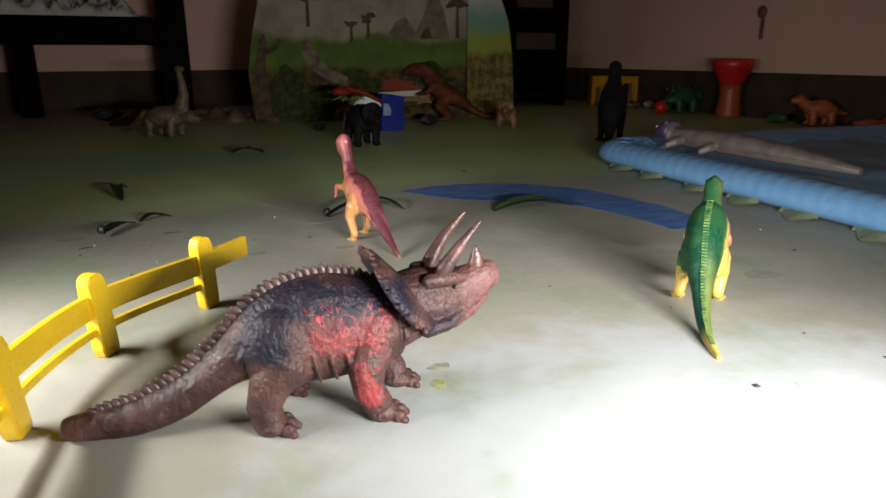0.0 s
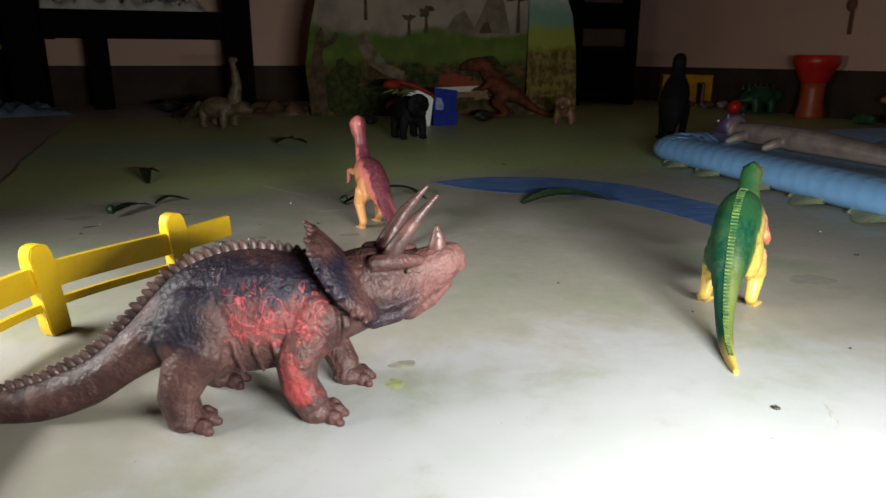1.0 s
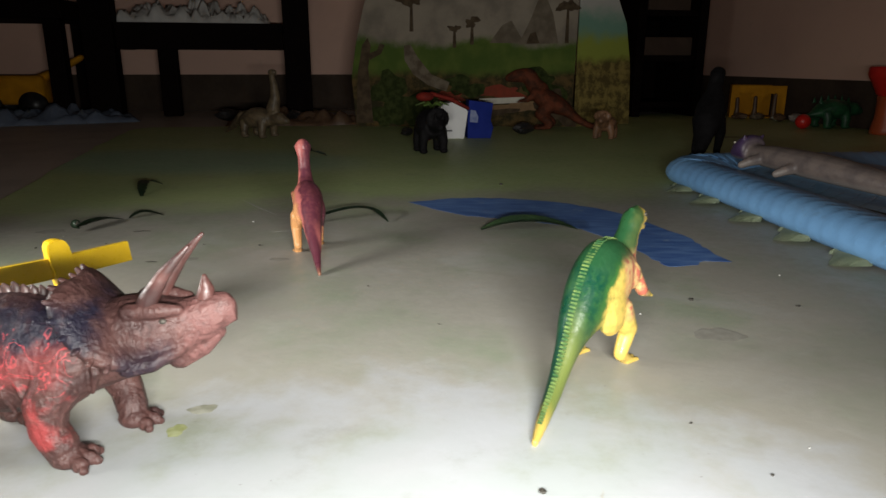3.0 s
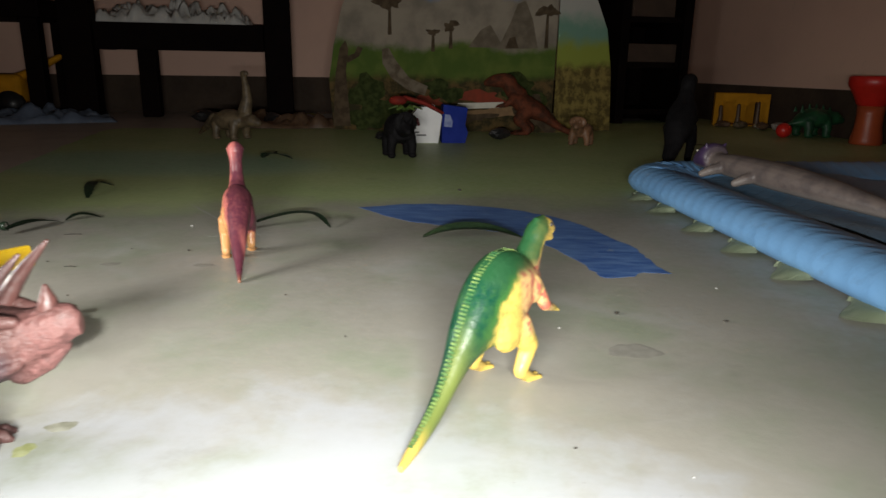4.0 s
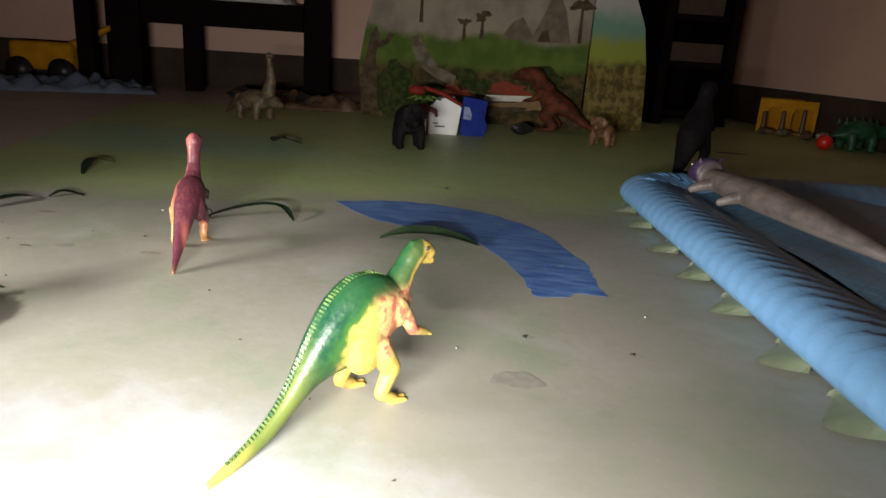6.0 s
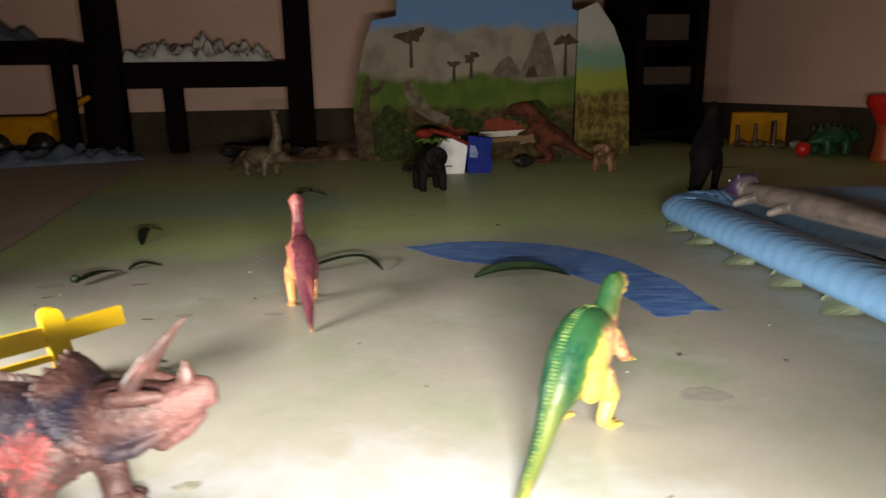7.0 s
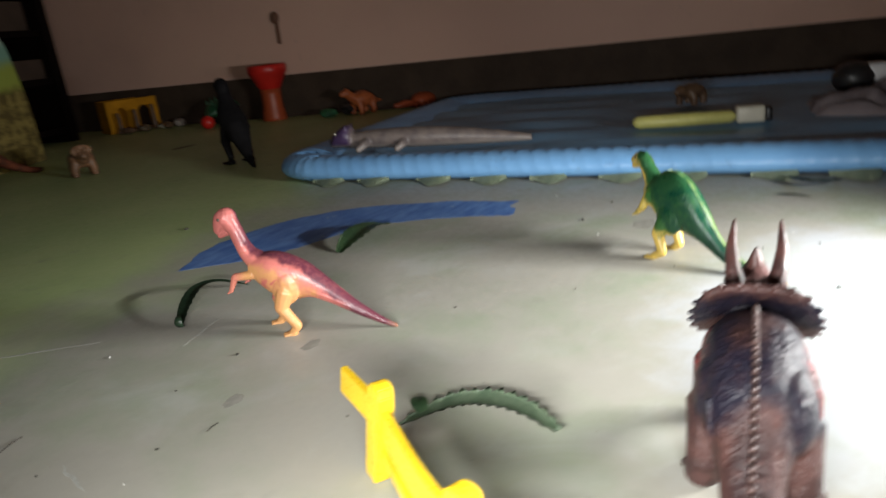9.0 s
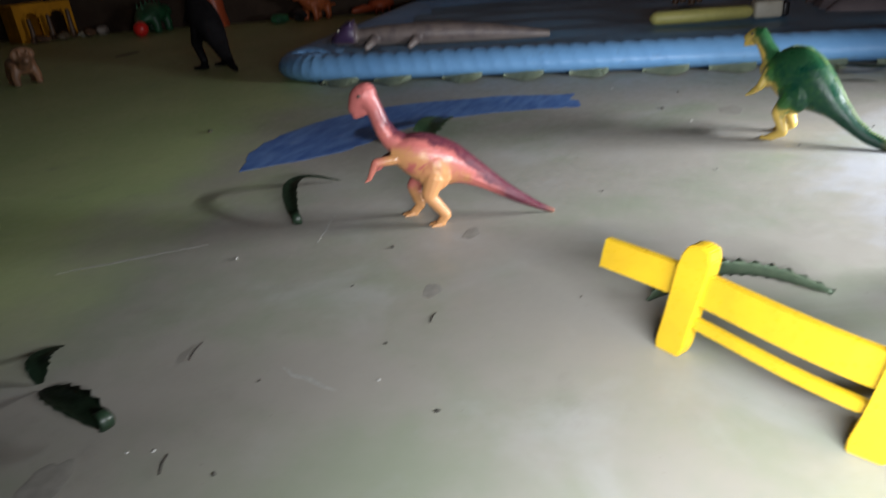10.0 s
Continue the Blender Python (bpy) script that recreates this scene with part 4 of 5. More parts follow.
RIM_BLUE = mat_blue("pale_blue_vinyl", (0.17, 0.36, 0.62), (0.14, 0.31, 0.56), False)
BED_BLUE = mat_blue("mid_blue_vinyl", (0.150, 0.33, 0.52), (0.125, 0.285, 0.46), True)
FLAP = mottled("pale_green_flap", (0.42, 0.47, 0.32), (0.34, 0.40, 0.26), 60.0, 0.5, 0.15)
MAT_POSE = Matrix.Translation((0.430, 0.925, G)) @ Matrix.Rotation(radians(-78.5), 4, "Z")
MAT_L, MAT_W, MAT_END = 1.42, 1.06, -0.055


def mat_path(inset, n_corner=10):
    """Rounded rectangle in the mat's own plane: x along the near edge, y across."""
    r = 0.14
    pts = []
    for cx, cy, a0 in ((MAT_END + r, r, 180), (MAT_L - r, r, 270), (MAT_L - r, MAT_W - r, 0), (MAT_END + r, MAT_W - r, 90)):
        for k in range(n_corner + 1):
            a = radians(a0 + 90 * k / n_corner)
            pts.append(Vector((cx + (r - inset) * math.cos(a), cy + (r - inset) * math.sin(a), 0)))
    return pts


def blue_mat():
    top = holder("padded_mat", MAT_POSE, "blue padded vinyl mat with a ribbed raised rim", "mat")
    bpy.context.view_layer.update()
    path = mat_path(0.0)
    path.append(path[0])
    dist = [0.0]
    for a, b in zip(path, path[1:]):
        dist.append(dist[-1] + (b - a).length)
    total = dist[-1]
    pitch = 0.027
    per = 16
    count = int(round(total / pitch)) * per
    xs, ys = [p.x for p in path], [p.y for p in path]
    # side facet, ridge, then a wide top facet that falls away inwards
    prof = [(0.026, 0.003), (0.014, 0.009), (0.008, 0.017), (0.009, 0.026), (0.015, 0.035), (0.026, 0.0425), (0.040, 0.0455),
            (0.058, 0.0445), (0.076, 0.0415), (0.094, 0.0375), (0.112, 0.0325), (0.128, 0.0270), (0.138, 0.0190)]
    verts, faces = [], []
    for i in range(count):
        d = total * i / count
        x, y = float(np.interp(d, dist, xs)), float(np.interp(d, dist, ys))
        e = 0.004
        x1, y1 = float(np.interp((d + e) % total, dist, xs)), float(np.interp((d + e) % total, dist, ys))
        x0, y0 = float(np.interp((d - e) % total, dist, xs)), float(np.interp((d - e) % total, dist, ys))
        t = Vector((x1 - x0, y1 - y0, 0)).normalized()
        nin = Vector((-t.y, t.x, 0))
        for j, (u, z) in enumerate(prof):
            v = j / (len(prof) - 1)
            ph = (d / pitch - 1.9 * abs(v - 0.5)) % 1.0
            amp = 0.0019 * min(1.0, math.sin(math.pi * min(max((v - 0.06) / 0.86, 0), 1)) * 1.6) * (ph / 0.10 if ph < 0.10 else ((1.0 - ph) / 0.90) ** 4.0)
            p = Vector((x, y, z)) + nin * (u - amp * (0.5 if v < 0.42 else 0.0)) + Vector((0, 0, amp * (0.35 if v < 0.42 else 1.0)))
            verts.append(p)
    m = len(prof)
    for i in range(count):
        k = (i + 1) % count
        for j in range(m - 1):
            faces.append((i * m + j, k * m + j, k * m + j + 1, i * m + j + 1))
        faces.append((i * m + m - 1, k * m + m - 1, k * m, i * m))
    me = bpy.data.meshes.new("rim")
    me.from_pydata(verts, [], faces)
    for p in me.polygons:
        p.use_smooth = True
    me.materials.append(RIM_BLUE)
    rim = new("rim", me)
    rim.parent = top
    rim["label"] = "pale blue rim with chevron ribs"
    # quilted bed inside the rim
    nx, ny = 72, 54
    bm = bmesh.new()
    grid = []
    for i in range(nx + 1):
        row = []
        for j in range(ny + 1):
            x, y = 0.065 + (MAT_L - 0.18) * i / nx, 0.118 + (MAT_W - 0.236) * j / ny
            z = 0.029 + 0.0035 * math.sin(y * 38) * math.sin(x * 9 + 1.0) + 0.006 * noise.noise(Vector((x * 4, y * 4, 0.3)))
            row.append(bm.verts.new((x, y, z)))
        grid.append(row)
    for i in range(nx):
        for j in range(ny):
            bm.faces.new((grid[i][j], grid[i + 1][j], grid[i + 1][j + 1], grid[i][j + 1]))
    part("bed", bm, BED_BLUE, top, "darker blue quilted bed of the mat", True)
    # flaps of the lining that stick out under the near edge
    rng = random.Random(5)
    for k in range(12):
        bm = bmesh.new()
        w, r = rng.uniform(0.062, 0.072), rng.uniform(0.034, 0.040)
        seg = 12
        rows = []
        for q in range(seg + 1):
            a = math.pi * q / seg
            ex, ey = w / 2 * math.cos(a), -r * (1 - abs(math.cos(a + 0.35)) ** 1.6)
            rows.append([(ex, 0.014, 0.0125), (ex, ey * 0.5, 0.0085 + 0.003 * math.cos(a)), (ex, ey, 0.0012 + 0.004 * max(0.0, math.cos(a)) ** 2)])
        vs = [[bm.verts.new(p) for p in row] for row in rows]
        for a, b in zip(vs, vs[1:]):
            for j in range(2):
                bm.faces.new((a[j], b[j], b[j + 1], a[j + 1]))
        bmesh.ops.solidify(bm, geom=bm.faces[:], thickness=0.001)
        ob = part("flap", bm, FLAP, top, "pale green lining flap", True)
        ob.location = (0.113 + 0.109 * k + rng.uniform(-0.008, 0.008), 0.017, 0.0)
        ob.rotation_euler = (0, 0, rng.uniform(-0.12, 0.12))


blue_mat()


# ---- things lying on the mat ----
CREAM = mottled("cream_plastic", (0.55, 0.52, 0.42), (0.48, 0.45, 0.36), 50.0, 0.45, 0.1)
GREY_HIDE = mottled("grey_rubber", (0.36, 0.31, 0.27), (0.26, 0.22, 0.20), 30.0, 0.5, 0.4, 0.001, 220.0)


def lizard_surface():
    s = Surface("grey_lizard_paint", 0.45)
    nt = s.nt
    n1 = noise_tex(nt, s.co, 45.0, 5.0)
    c = mixc(nt, step(nt, n1, 0.38, 0.66), (0.165, 0.132, 0.118), (0.105, 0.085, 0.082))
    c = mixc(nt, step(nt, s.x, -0.028, -0.040), c, (0.050, 0.028, 0.075))
    c = mixc(nt, math_node(nt, "MULTIPLY", step(nt, s.z, 0.016, 0.008), 0.7), c, (0.24, 0.21, 0.19))
    s.colour(c)
    s.bump(math_node(nt, "ADD", n1, noise_tex(nt, s.co, 300.0, 3.0)), 0.5, 0.001)
    return s.m


def grey_lizard():
    bm = bmesh.new()
    body(bm, [(-0.082, 0.020, 0.008, 0.006, 0), (-0.070, 0.034, 0.006, 0.019, 0), (-0.048, 0.050, 0.006, 0.026, 0), (-0.034, 0.046, 0.005, 0.023, 0), (-0.028, 0.036, 0.004, 0.017, 0),
              (0.02, 0.040, 0.003, 0.024, 0), (0.10, 0.042, 0.002, 0.028, 0.002), (0.18, 0.038, 0.002, 0.024, 0.006), (0.26, 0.028, 0.002, 0.016, 0.012), (0.33, 0.016, 0.003, 0.008, 0.02)], 16)
    for x, s in ((0.005, 1), (0.005, -1), (0.085, 1), (0.085, -1)):
        tube(bm, [(x, s * 0.016, 0.018), (x - 0.006, s * 0.034, 0.013), (x - 0.014, s * 0.044, 0.006)], [0.010, 0.008, 0.006], 10)
    for s in (-1, 1):
        cone(bm, (-0.044, s * 0.015, 0.040), (-0.038, s * 0.020, 0.053), 0.007)
        ball(bm, (-0.060, s * 0.013, 0.034), 0.0045, 8)
    m = Matrix.Translation((0.600, 0.815, G + 0.040)) @ Matrix.Rotation(radians(-68), 4, "Z") @ Matrix.Rotation(radians(2.0), 4, "Y")
    ob = figure("toy_lizard", bm, lizard_surface(), m, "long grey toy lizard with purple head lying on the blue mat", 0.0022, 1)
    for s in (-1, 1):
        eb = bmesh.new()
        ball(eb, (-0.064, s * 0.017, 0.035), (0.0026, 0.0018, 0.0020), 10)
        part("eye", eb, CREAM, ob, "small pale eye", True)
    return ob


grey_lizard()
PALE_YELLOW = mottled("pale_yellow_plastic", (0.58, 0.55, 0.17), (0.50, 0.47, 0.15), 50.0, 0.42, 0.1)
DARK = mottled("black_plastic", (0.014, 0.013, 0.014), (0.022, 0.02, 0.02), 40.0, 0.42, 0.2)


def yellow_baton():
    top = holder("toy_baton", Matrix.Translation((0.895, 0.245, G + 0.030)) @ Matrix.Rotation(radians(-70), 4, "Z"), "flat pale yellow plastic baton with cream cap", "toy baton")
    bm = bmesh.new()
    tube(bm, [(-0.105, 0, 0.013), (-0.03, 0, 0.013), (0.06, 0, 0.013)], [0.0145, 0.0155, 0.0140], 14, 0.85)
    part("handle", bm, PALE_YELLOW, top, "", True)
    bm = bmesh.new()
    box(bm, (0.095, 0, 0.0165), (0.05, 0.036, 0.031), 0, 0.006)
    part("cap", bm, CREAM, top, "cream end cap", True)
    bm = bmesh.new()
    box(bm, (0.126, 0, 0.015), (0.012, 0.030, 0.026), 0, 0.004)
    part("plug", bm, DARK, top, "black plug", True)


yellow_baton()
BROWN = mottled("brown_rubber", (0.13, 0.075, 0.040), (0.09, 0.05, 0.03), 40.0, 0.5, 0.3)


def quadruped(length, height, width, neck_up=0.35, tail_up=0.1, head=0.16, crest=False, plates=0):
    """A small four-legged toy: arched body, drooping tail, head on a short neck."""
    bm = bmesh.new()
    L, H, W = length, height, width
    body(bm, [(-0.50 * L, H * (0.34 + tail_up), H * (0.28 + tail_up), W * 0.05, 0), (-0.36 * L, H * (0.46 + tail_up * 0.6), H * 0.34, W * 0.16, 0), (-0.22 * L, H * 0.72, H * 0.30, W * 0.40, 0),
              (-0.06 * L, H * 0.86, H * 0.26, W * 0.50, 0), (0.10 * L, H * 0.82, H * 0.28, W * 0.47, 0), (0.22 * L, H * 0.70, H * 0.36, W * 0.34, 0)], 14)
    hz = H * (0.56 + neck_up)
    tube(bm, [(0.14 * L, 0, H * 0.58), (0.28 * L, 0, H * (0.56 + neck_up * 0.5)), (0.37 * L, 0, hz), (0.48 * L, 0, hz - H * 0.06)], [W * 0.30, W * 0.24, W * 0.24, W * 0.13], 10)
    for x, s in ((-0.18, -1), (-0.18, 1), (0.13, -1), (0.13, 1)):
        tube(bm, [(x * L, s * W * 0.28, H * 0.45), (x * L + 0.01 * L, s * W * 0.36, H * 0.24), (x * L, s * W * 0.36, H * 0.09)], [W * 0.20, W * 0.155, W * 0.13], 10)
        ball(bm, (x * L + 0.02 * L, s * W * 0.36, H * 0.055), (W * 0.17, W * 0.15, H * 0.055), 8)
    if crest:
        ball(bm, (0.33 * L, 0, hz + H * 0.10), (W * 0.12, W * 0.42, H * 0.22), 10)
        for s in (-1, 1):
            cone(bm, (0.38 * L, s * W * 0.12, hz + H * 0.06), (0.47 * L, s * W * 0.16, hz + H * 0.34), W * 0.07)
    for k in range(plates):
        x = (-0.34 + 0.6 * k / max(plates - 1, 1)) * L
        cone(bm, (x, 0, H * 0.74), (x - 0.01 * L, 0, H * (0.95 + 0.12 * math.sin(math.pi * k / max(plates - 1, 1)))), 0.05 * L, 6, 0.35)
    return bm


def toy_animal(name, bm, material, x, y, ang, label, voxel, z=G):
    return figure(name, bm, material, pose(x, y, z, 0, 0, ang), label, voxel, 1)


toy_animal("toy_turtle_dinosaur", quadruped(0.11, 0.055, 0.055, 0.1), BROWN, 1.18, 0.33, 160, "small brown toy dinosaur on the blue mat", 0.0025, G + 0.031)

# ---- dinosaurs farther off ----
DARK_HIDE = mottled("charcoal_rubber", (0.008, 0.0072, 0.008), (0.005, 0.0045, 0.005), 60.0, 0.7, 0.3, 0.001, 240.0, 0.1)
TAN_HIDE = mottled("tan_rubber", (0.135, 0.098, 0.055), (0.070, 0.050, 0.030), 60.0, 0.5, 0.4, 0.001, 240.0)
SAND_HIDE = mottled("orange_tan_rubber", (0.20, 0.10, 0.05), (0.12, 0.065, 0.035), 60.0, 0.5, 0.4, 0.001, 240.0)
RUST_HIDE = mottled("rust_brown_rubber", (0.15, 0.042, 0.020), (0.060, 0.024, 0.014), 45.0, 0.75, 0.4, 0.001, 240.0, 0.15)
GREEN_HIDE = mottled("deep_green_rubber", (0.020, 0.105, 0.040), (0.015, 0.06, 0.028), 40.0, 0.45, 0.4, 0.001, 240.0)
ORANGE_HIDE = mottled("orange_rubber", (0.42, 0.11, 0.03), (0.30, 0.07, 0.02), 40.0, 0.5, 0.3)
RED_PLASTIC = mottled("red_plastic", (0.62, 0.020, 0.014), (0.52, 0.018, 0.012), 20.0, 0.36, 0.08)
RUST_PLASTIC = mottled("orange_red_plastic", (0.40, 0.075, 0.022), (0.33, 0.06, 0.02), 20.0, 0.42, 0.1)

toy_animal("toy_horned_dinosaur", quadruped(0.165, 0.118, 0.070, 0.05, 0.05, crest=True), DARK_HIDE, -0.022, 1.255, -65, "charcoal black toy horned dinosaur on four legs", 0.0022)


def standing_rex(H, L, W):
    """A heavy two-legged toy with a raised head and the tail resting on the ground."""
    st = [(-0.55 * L, 0.07 * H, 0.0, 0.03 * W, 0), (-0.45 * L, 0.11 * H, 0.01 * H, 0.10 * W, 0), (-0.30 * L, 0.26 * H, 0.10 * H, 0.22 * W, 0), (-0.16 * L, 0.50 * H, 0.22 * H, 0.38 * W, 0),
          (0.0, 0.66 * H, 0.28 * H, 0.50 * W, 0), (0.12 * L, 0.74 * H, 0.38 * H, 0.46 * W, 0), (0.20 * L, 0.76 * H, 0.50 * H, 0.34 * W, 0)]
    neck = ([(0.12 * L, 0, 0.64 * H), (0.20 * L, 0, 0.78 * H), (0.25 * L, 0, 0.90 * H), (0.38 * L, 0, 0.90 * H), (0.47 * L, 0, 0.86 * H)], [0.32 * W, 0.25 * W, 0.25 * W, 0.20 * W, 0.12 * W])
    legs = [((0.0, s * 0.30 * W, 0.42 * H), (0.10 * L, s * 0.36 * W, 0.26 * H), (-0.02 * L, s * 0.36 * W, 0.10 * H), (0.10 * L, s * 0.36 * W, 0), 0.17 * W) for s in (-1, 1)]
    arms = [((0.18 * L, s * 0.30 * W, 0.58 * H), (0.24 * L, s * 0.36 * W, 0.50 * H), (0.32 * L, s * 0.32 * W, 0.48 * H), 0.085 * W) for s in (-1, 1)]
    return biped(st, neck, legs, arms, 0.07 * L)


toy_animal("toy_tyrannosaur", standing_rex(0.205, 0.205, 0.066), DARK_HIDE, 0.610, 1.235, 66, "black toy tyrannosaur standing upright behind the mat", 0.0022)
toy_animal("toy_carnotaur", standing_rex(0.185, 0.30, 0.10), RUST_HIDE, 0.285, 1.90, 172, "rust brown toy meat eater leaning before the printed backdrop", 0.003)
toy_animal("toy_small_horned_dinosaur", quadruped(0.12, 0.075, 0.062, 0.22, 0.0, crest=True), SAND_HIDE, 0.43, 1.625, -110, "small tan toy horned dinosaur", 0.0022)


def long_tail_dinosaur():
    bm = quadruped(0.20, 0.098, 0.075, 0.0, 0.0)
    tube(bm, [(0.05, 0, 0.08), (0.060, 0.0, 0.115), (0.058, 0, 0.148), (0.050, 0, 0.178)], [0.020, 0.014, 0.010, 0.007], 10)
    ball(bm, (0.055, 0, 0.181), (0.015, 0.009, 0.009), 8)
    tube(bm, [(-0.06, 0, 0.055), (-0.105, 0.012, 0.030), (-0.150, 0.030, 0.007)], [0.018, 0.010, 0.004], 10)
    return toy_animal("toy_sauropod", bm, TAN_HIDE, -0.55, 1.525, -18, "tan toy long-necked dinosaur with raised neck", 0.0025)


long_tail_dinosaur()
toy_animal("toy_stegosaur", quadruped(0.20, 0.11, 0.095, 0.0, 0.05, plates=6), GREEN_HIDE, 1.225, 2.075, 12, "dark green toy plated dinosaur by the wall", 0.003)
toy_animal("toy_tiger", quadruped(0.17, 0.095, 0.07, 0.30, 0.1), ORANGE_HIDE, 1.40, 1.52, 165, "orange toy animal by the brown skirting", 0.003)


def red_ball():
    bm = bmesh.new()
    ball(bm, (0, 0, 0.024), 0.024, 20)
    return thing("toy_ball", bm, RED_PLASTIC, pose(1.115, 2.02, G), "small red plastic ball", "ball", smooth=True)


red_ball()


def red_crab():
    top = holder("toy_crab", pose(1.55, 1.36, G, 0, 0, 20), "flat red toy crab lying by the wall", "toy crab")
    bm = bmesh.new()
    ball(bm, (0, 0, 0.026), (0.065, 0.045, 0.026), 16)
    part("shell", bm, RUST_PLASTIC, top, "", True)
    for s in (-1, 1):
        bm = bmesh.new()
        tube(bm, [(s * 0.05, 0.02, 0.02), (s * 0.085, 0.045, 0.022), (s * 0.10, 0.075, 0.018)], [0.010, 0.012, 0.008], 8)
        part("claw", bm, RUST_PLASTIC, top, "", True)
        for k in range(3):
            bm = bmesh.new()
            tube(bm, [(s * 0.05, -0.03 + 0.018 * k, 0.018), (s * 0.085, -0.04 + 0.02 * k, 0.022), (s * 0.105, -0.045 + 0.022 * k, 0.005)], [0.005, 0.0045, 0.003], 6)
            part("leg", bm, RUST_PLASTIC, top, "", True)


red_crab()


def red_mallet():
    """A child's plastic mallet standing on its handle."""
    top = holder("toy_mallet", pose(1.300, 1.868, G, 0, 0, -35), "red plastic toy mallet standing upright on its orange handle", "toy mallet")
    bm = bmesh.new()
    prof = [(0.034, 0.112), (0.042, 0.120), (0.056, 0.150), (0.066, 0.166), (0.071, 0.176), (0.071, 0.196), (0.067, 0.2005), (0.050, 0.2005), (0.044, 0.190)]
    seg = 28
    skin(bm, [[(r * math.cos(2 * math.pi * k / seg), r * math.sin(2 * math.pi * k / seg), z) for k in range(seg)] for r, z in prof])
    part("head", bm, RED_PLASTIC, top, "bright red flared head", True)
    bm = bmesh.new()
    prof = [(0.043, 0.0), (0.045, 0.004), (0.043, 0.02), (0.037, 0.05), (0.036, 0.09), (0.038, 0.114)]
    skin(bm, [[(r * math.cos(2 * math.pi * k / seg), r * math.sin(2 * math.pi * k / seg), z) for k in range(seg)] for r, z in prof])
    part("handle", bm, RUST_PLASTIC, top, "orange red handle", True)


red_mallet()
CRATE = mottled("amber_plastic", (0.60, 0.27, 0.012), (0.48, 0.21, 0.010), 20.0, 0.7, 0.1, 0.0006, 400.0, 0.1)


def crate():
    top = holder("toy_crate", pose(1.112, 2.475, G, 0, 0, -12) @ Matrix.Scale(0.94, 4), "amber yellow plastic crate with arched openings", "crate")
    bm = bmesh.new()
    # front with two arched openings
    w, h = 0.105, 0.132
    for x0, x1 in ((-w, -0.075), (-0.022, 0.018), (0.070, w)):
        box(bm, ((x0 + x1) / 2, 0, h / 2), (x1 - x0, 0.004, h))
    box(bm, (0, 0, h - 0.014), (2 * w - 0.004, 0.0036, 0.028))
    for cx in (-0.0485, 0.044):
        for k in range(6):
            a0 = math.pi * k / 6
            x = cx + 0.026 * math.cos(a0 + 0.26)
            box(bm, (x, 0, 0.082 + 0.022 * math.sin(a0 + 0.26) + 0.009), (0.012, 0.0034, 0.024))
    part("front", bm, CRATE, top)
    for s in (-1, 1):
        bm = bmesh.new()
        box(bm, (s * (w - 0.002), 0.058, h / 2), (0.004, 0.11, h), 0, 0.001)
        part("side", bm, CRATE, top)
    bm = bmesh.new()
    box(bm, (0, 0.114, h / 2), (2 * w - 0.006, 0.004, h))
    part("back", bm, CRATE, top)
    bm = bmesh.new()
    box(bm, (0, 0.058, 0.003), (2 * w - 0.010, 0.108, 0.005))
    part("base", bm, CRATE, top)


crate()


def rubble(name, x, y, size, material, label, seed, count_axis=(1, 1, 0.7)):
    rng = random.Random(seed)
    bm = bmesh.new()
    bmesh.ops.create_icosphere(bm, subdivisions=2, radius=1.0)
    for v in bm.verts:
        f = 1 + 0.35 * noise.noise(v.co * 1.7 + Vector((seed, 0, 0)))
        v.co = Vector((v.co.x * size * f * count_axis[0], v.co.y * size * f * count_axis[1], v.co.z * size * f * count_axis[2]))
    lo = min(v.co.z for v in bm.verts)
    for v in bm.verts:
        v.co.z = v.co.z - lo
    return thing(name, bm, material, pose(x, y, G, 0, 0, rng.uniform(0, 180)), label, "toy piece", "scattered toy pieces", smooth=False)


for k, (x, y, s, mt, lb) in enumerate([
        (1.03, 2.40, 0.020, BROWN, "small brown toy piece by the crate"), (1.08, 2.36, 0.022, TAN_HIDE, "small tan toy piece by the crate"),
        (1.15, 2.34, 0.018, CREAM, "small cream plastic toy piece by the crate"), (1.20, 2.31, 0.026, GREY_HIDE, "small grey toy piece by the crate"),
        (1.14, 2.30, 0.022, BROWN, "small brown toy piece by the wall"), (0.90, 2.60, 0.022, CREAM, "small cream scrap on the floor"),
        (1.33, 1.62, 0.026, GREEN_HIDE, "small green toy piece by the wall"), (1.39, 1.58, 0.032, DARK, "small black toy piece by the wall"),
        (-0.86, 2.02, 0.035, DARK, "dark flat toy piece on the floor"), (-0.74, 1.95, 0.030, BROWN, "dark brown toy piece on the floor"),
        (-0.95, 2.22, 0.028, CREAM, "small pale scrap on the floor"), (-0.62, 2.02, 0.04, DARK, "dark flat toy piece on the floor"),
        (-0.14, 1.62, 0.020, DARK, "small dark toy piece before the backdrop"), (0.20, 1.72, 0.028, DARK, "dark flat toy piece on the sheet")]):
    rubble("toy_piece", x, y, s, mt, lb, k, (1.3, 0.9, 0.6))



def peg(x, y, h, ang):
    """A little upright figure-like post standing before the crate."""
    bm = bmesh.new()
    tube(bm, [(0, 0, 0.006), (0.002, 0, h * 0.5), (0.0, 0, h)], [0.011, 0.008, 0.007], 10)
    ball(bm, (0, 0, 0.007), (0.018, 0.013, 0.0075), 10)
    return thing("toy_post", bm, BROWN, pose(x, y, G, 0, 0, ang), "small dark brown toy post before the crate", "toy piece", "scattered toy pieces", smooth=True)


peg(1.025, 2.44, 0.075, 10)
peg(1.085, 2.42, 0.082, 40)
peg(1.150, 2.40, 0.092, 80)

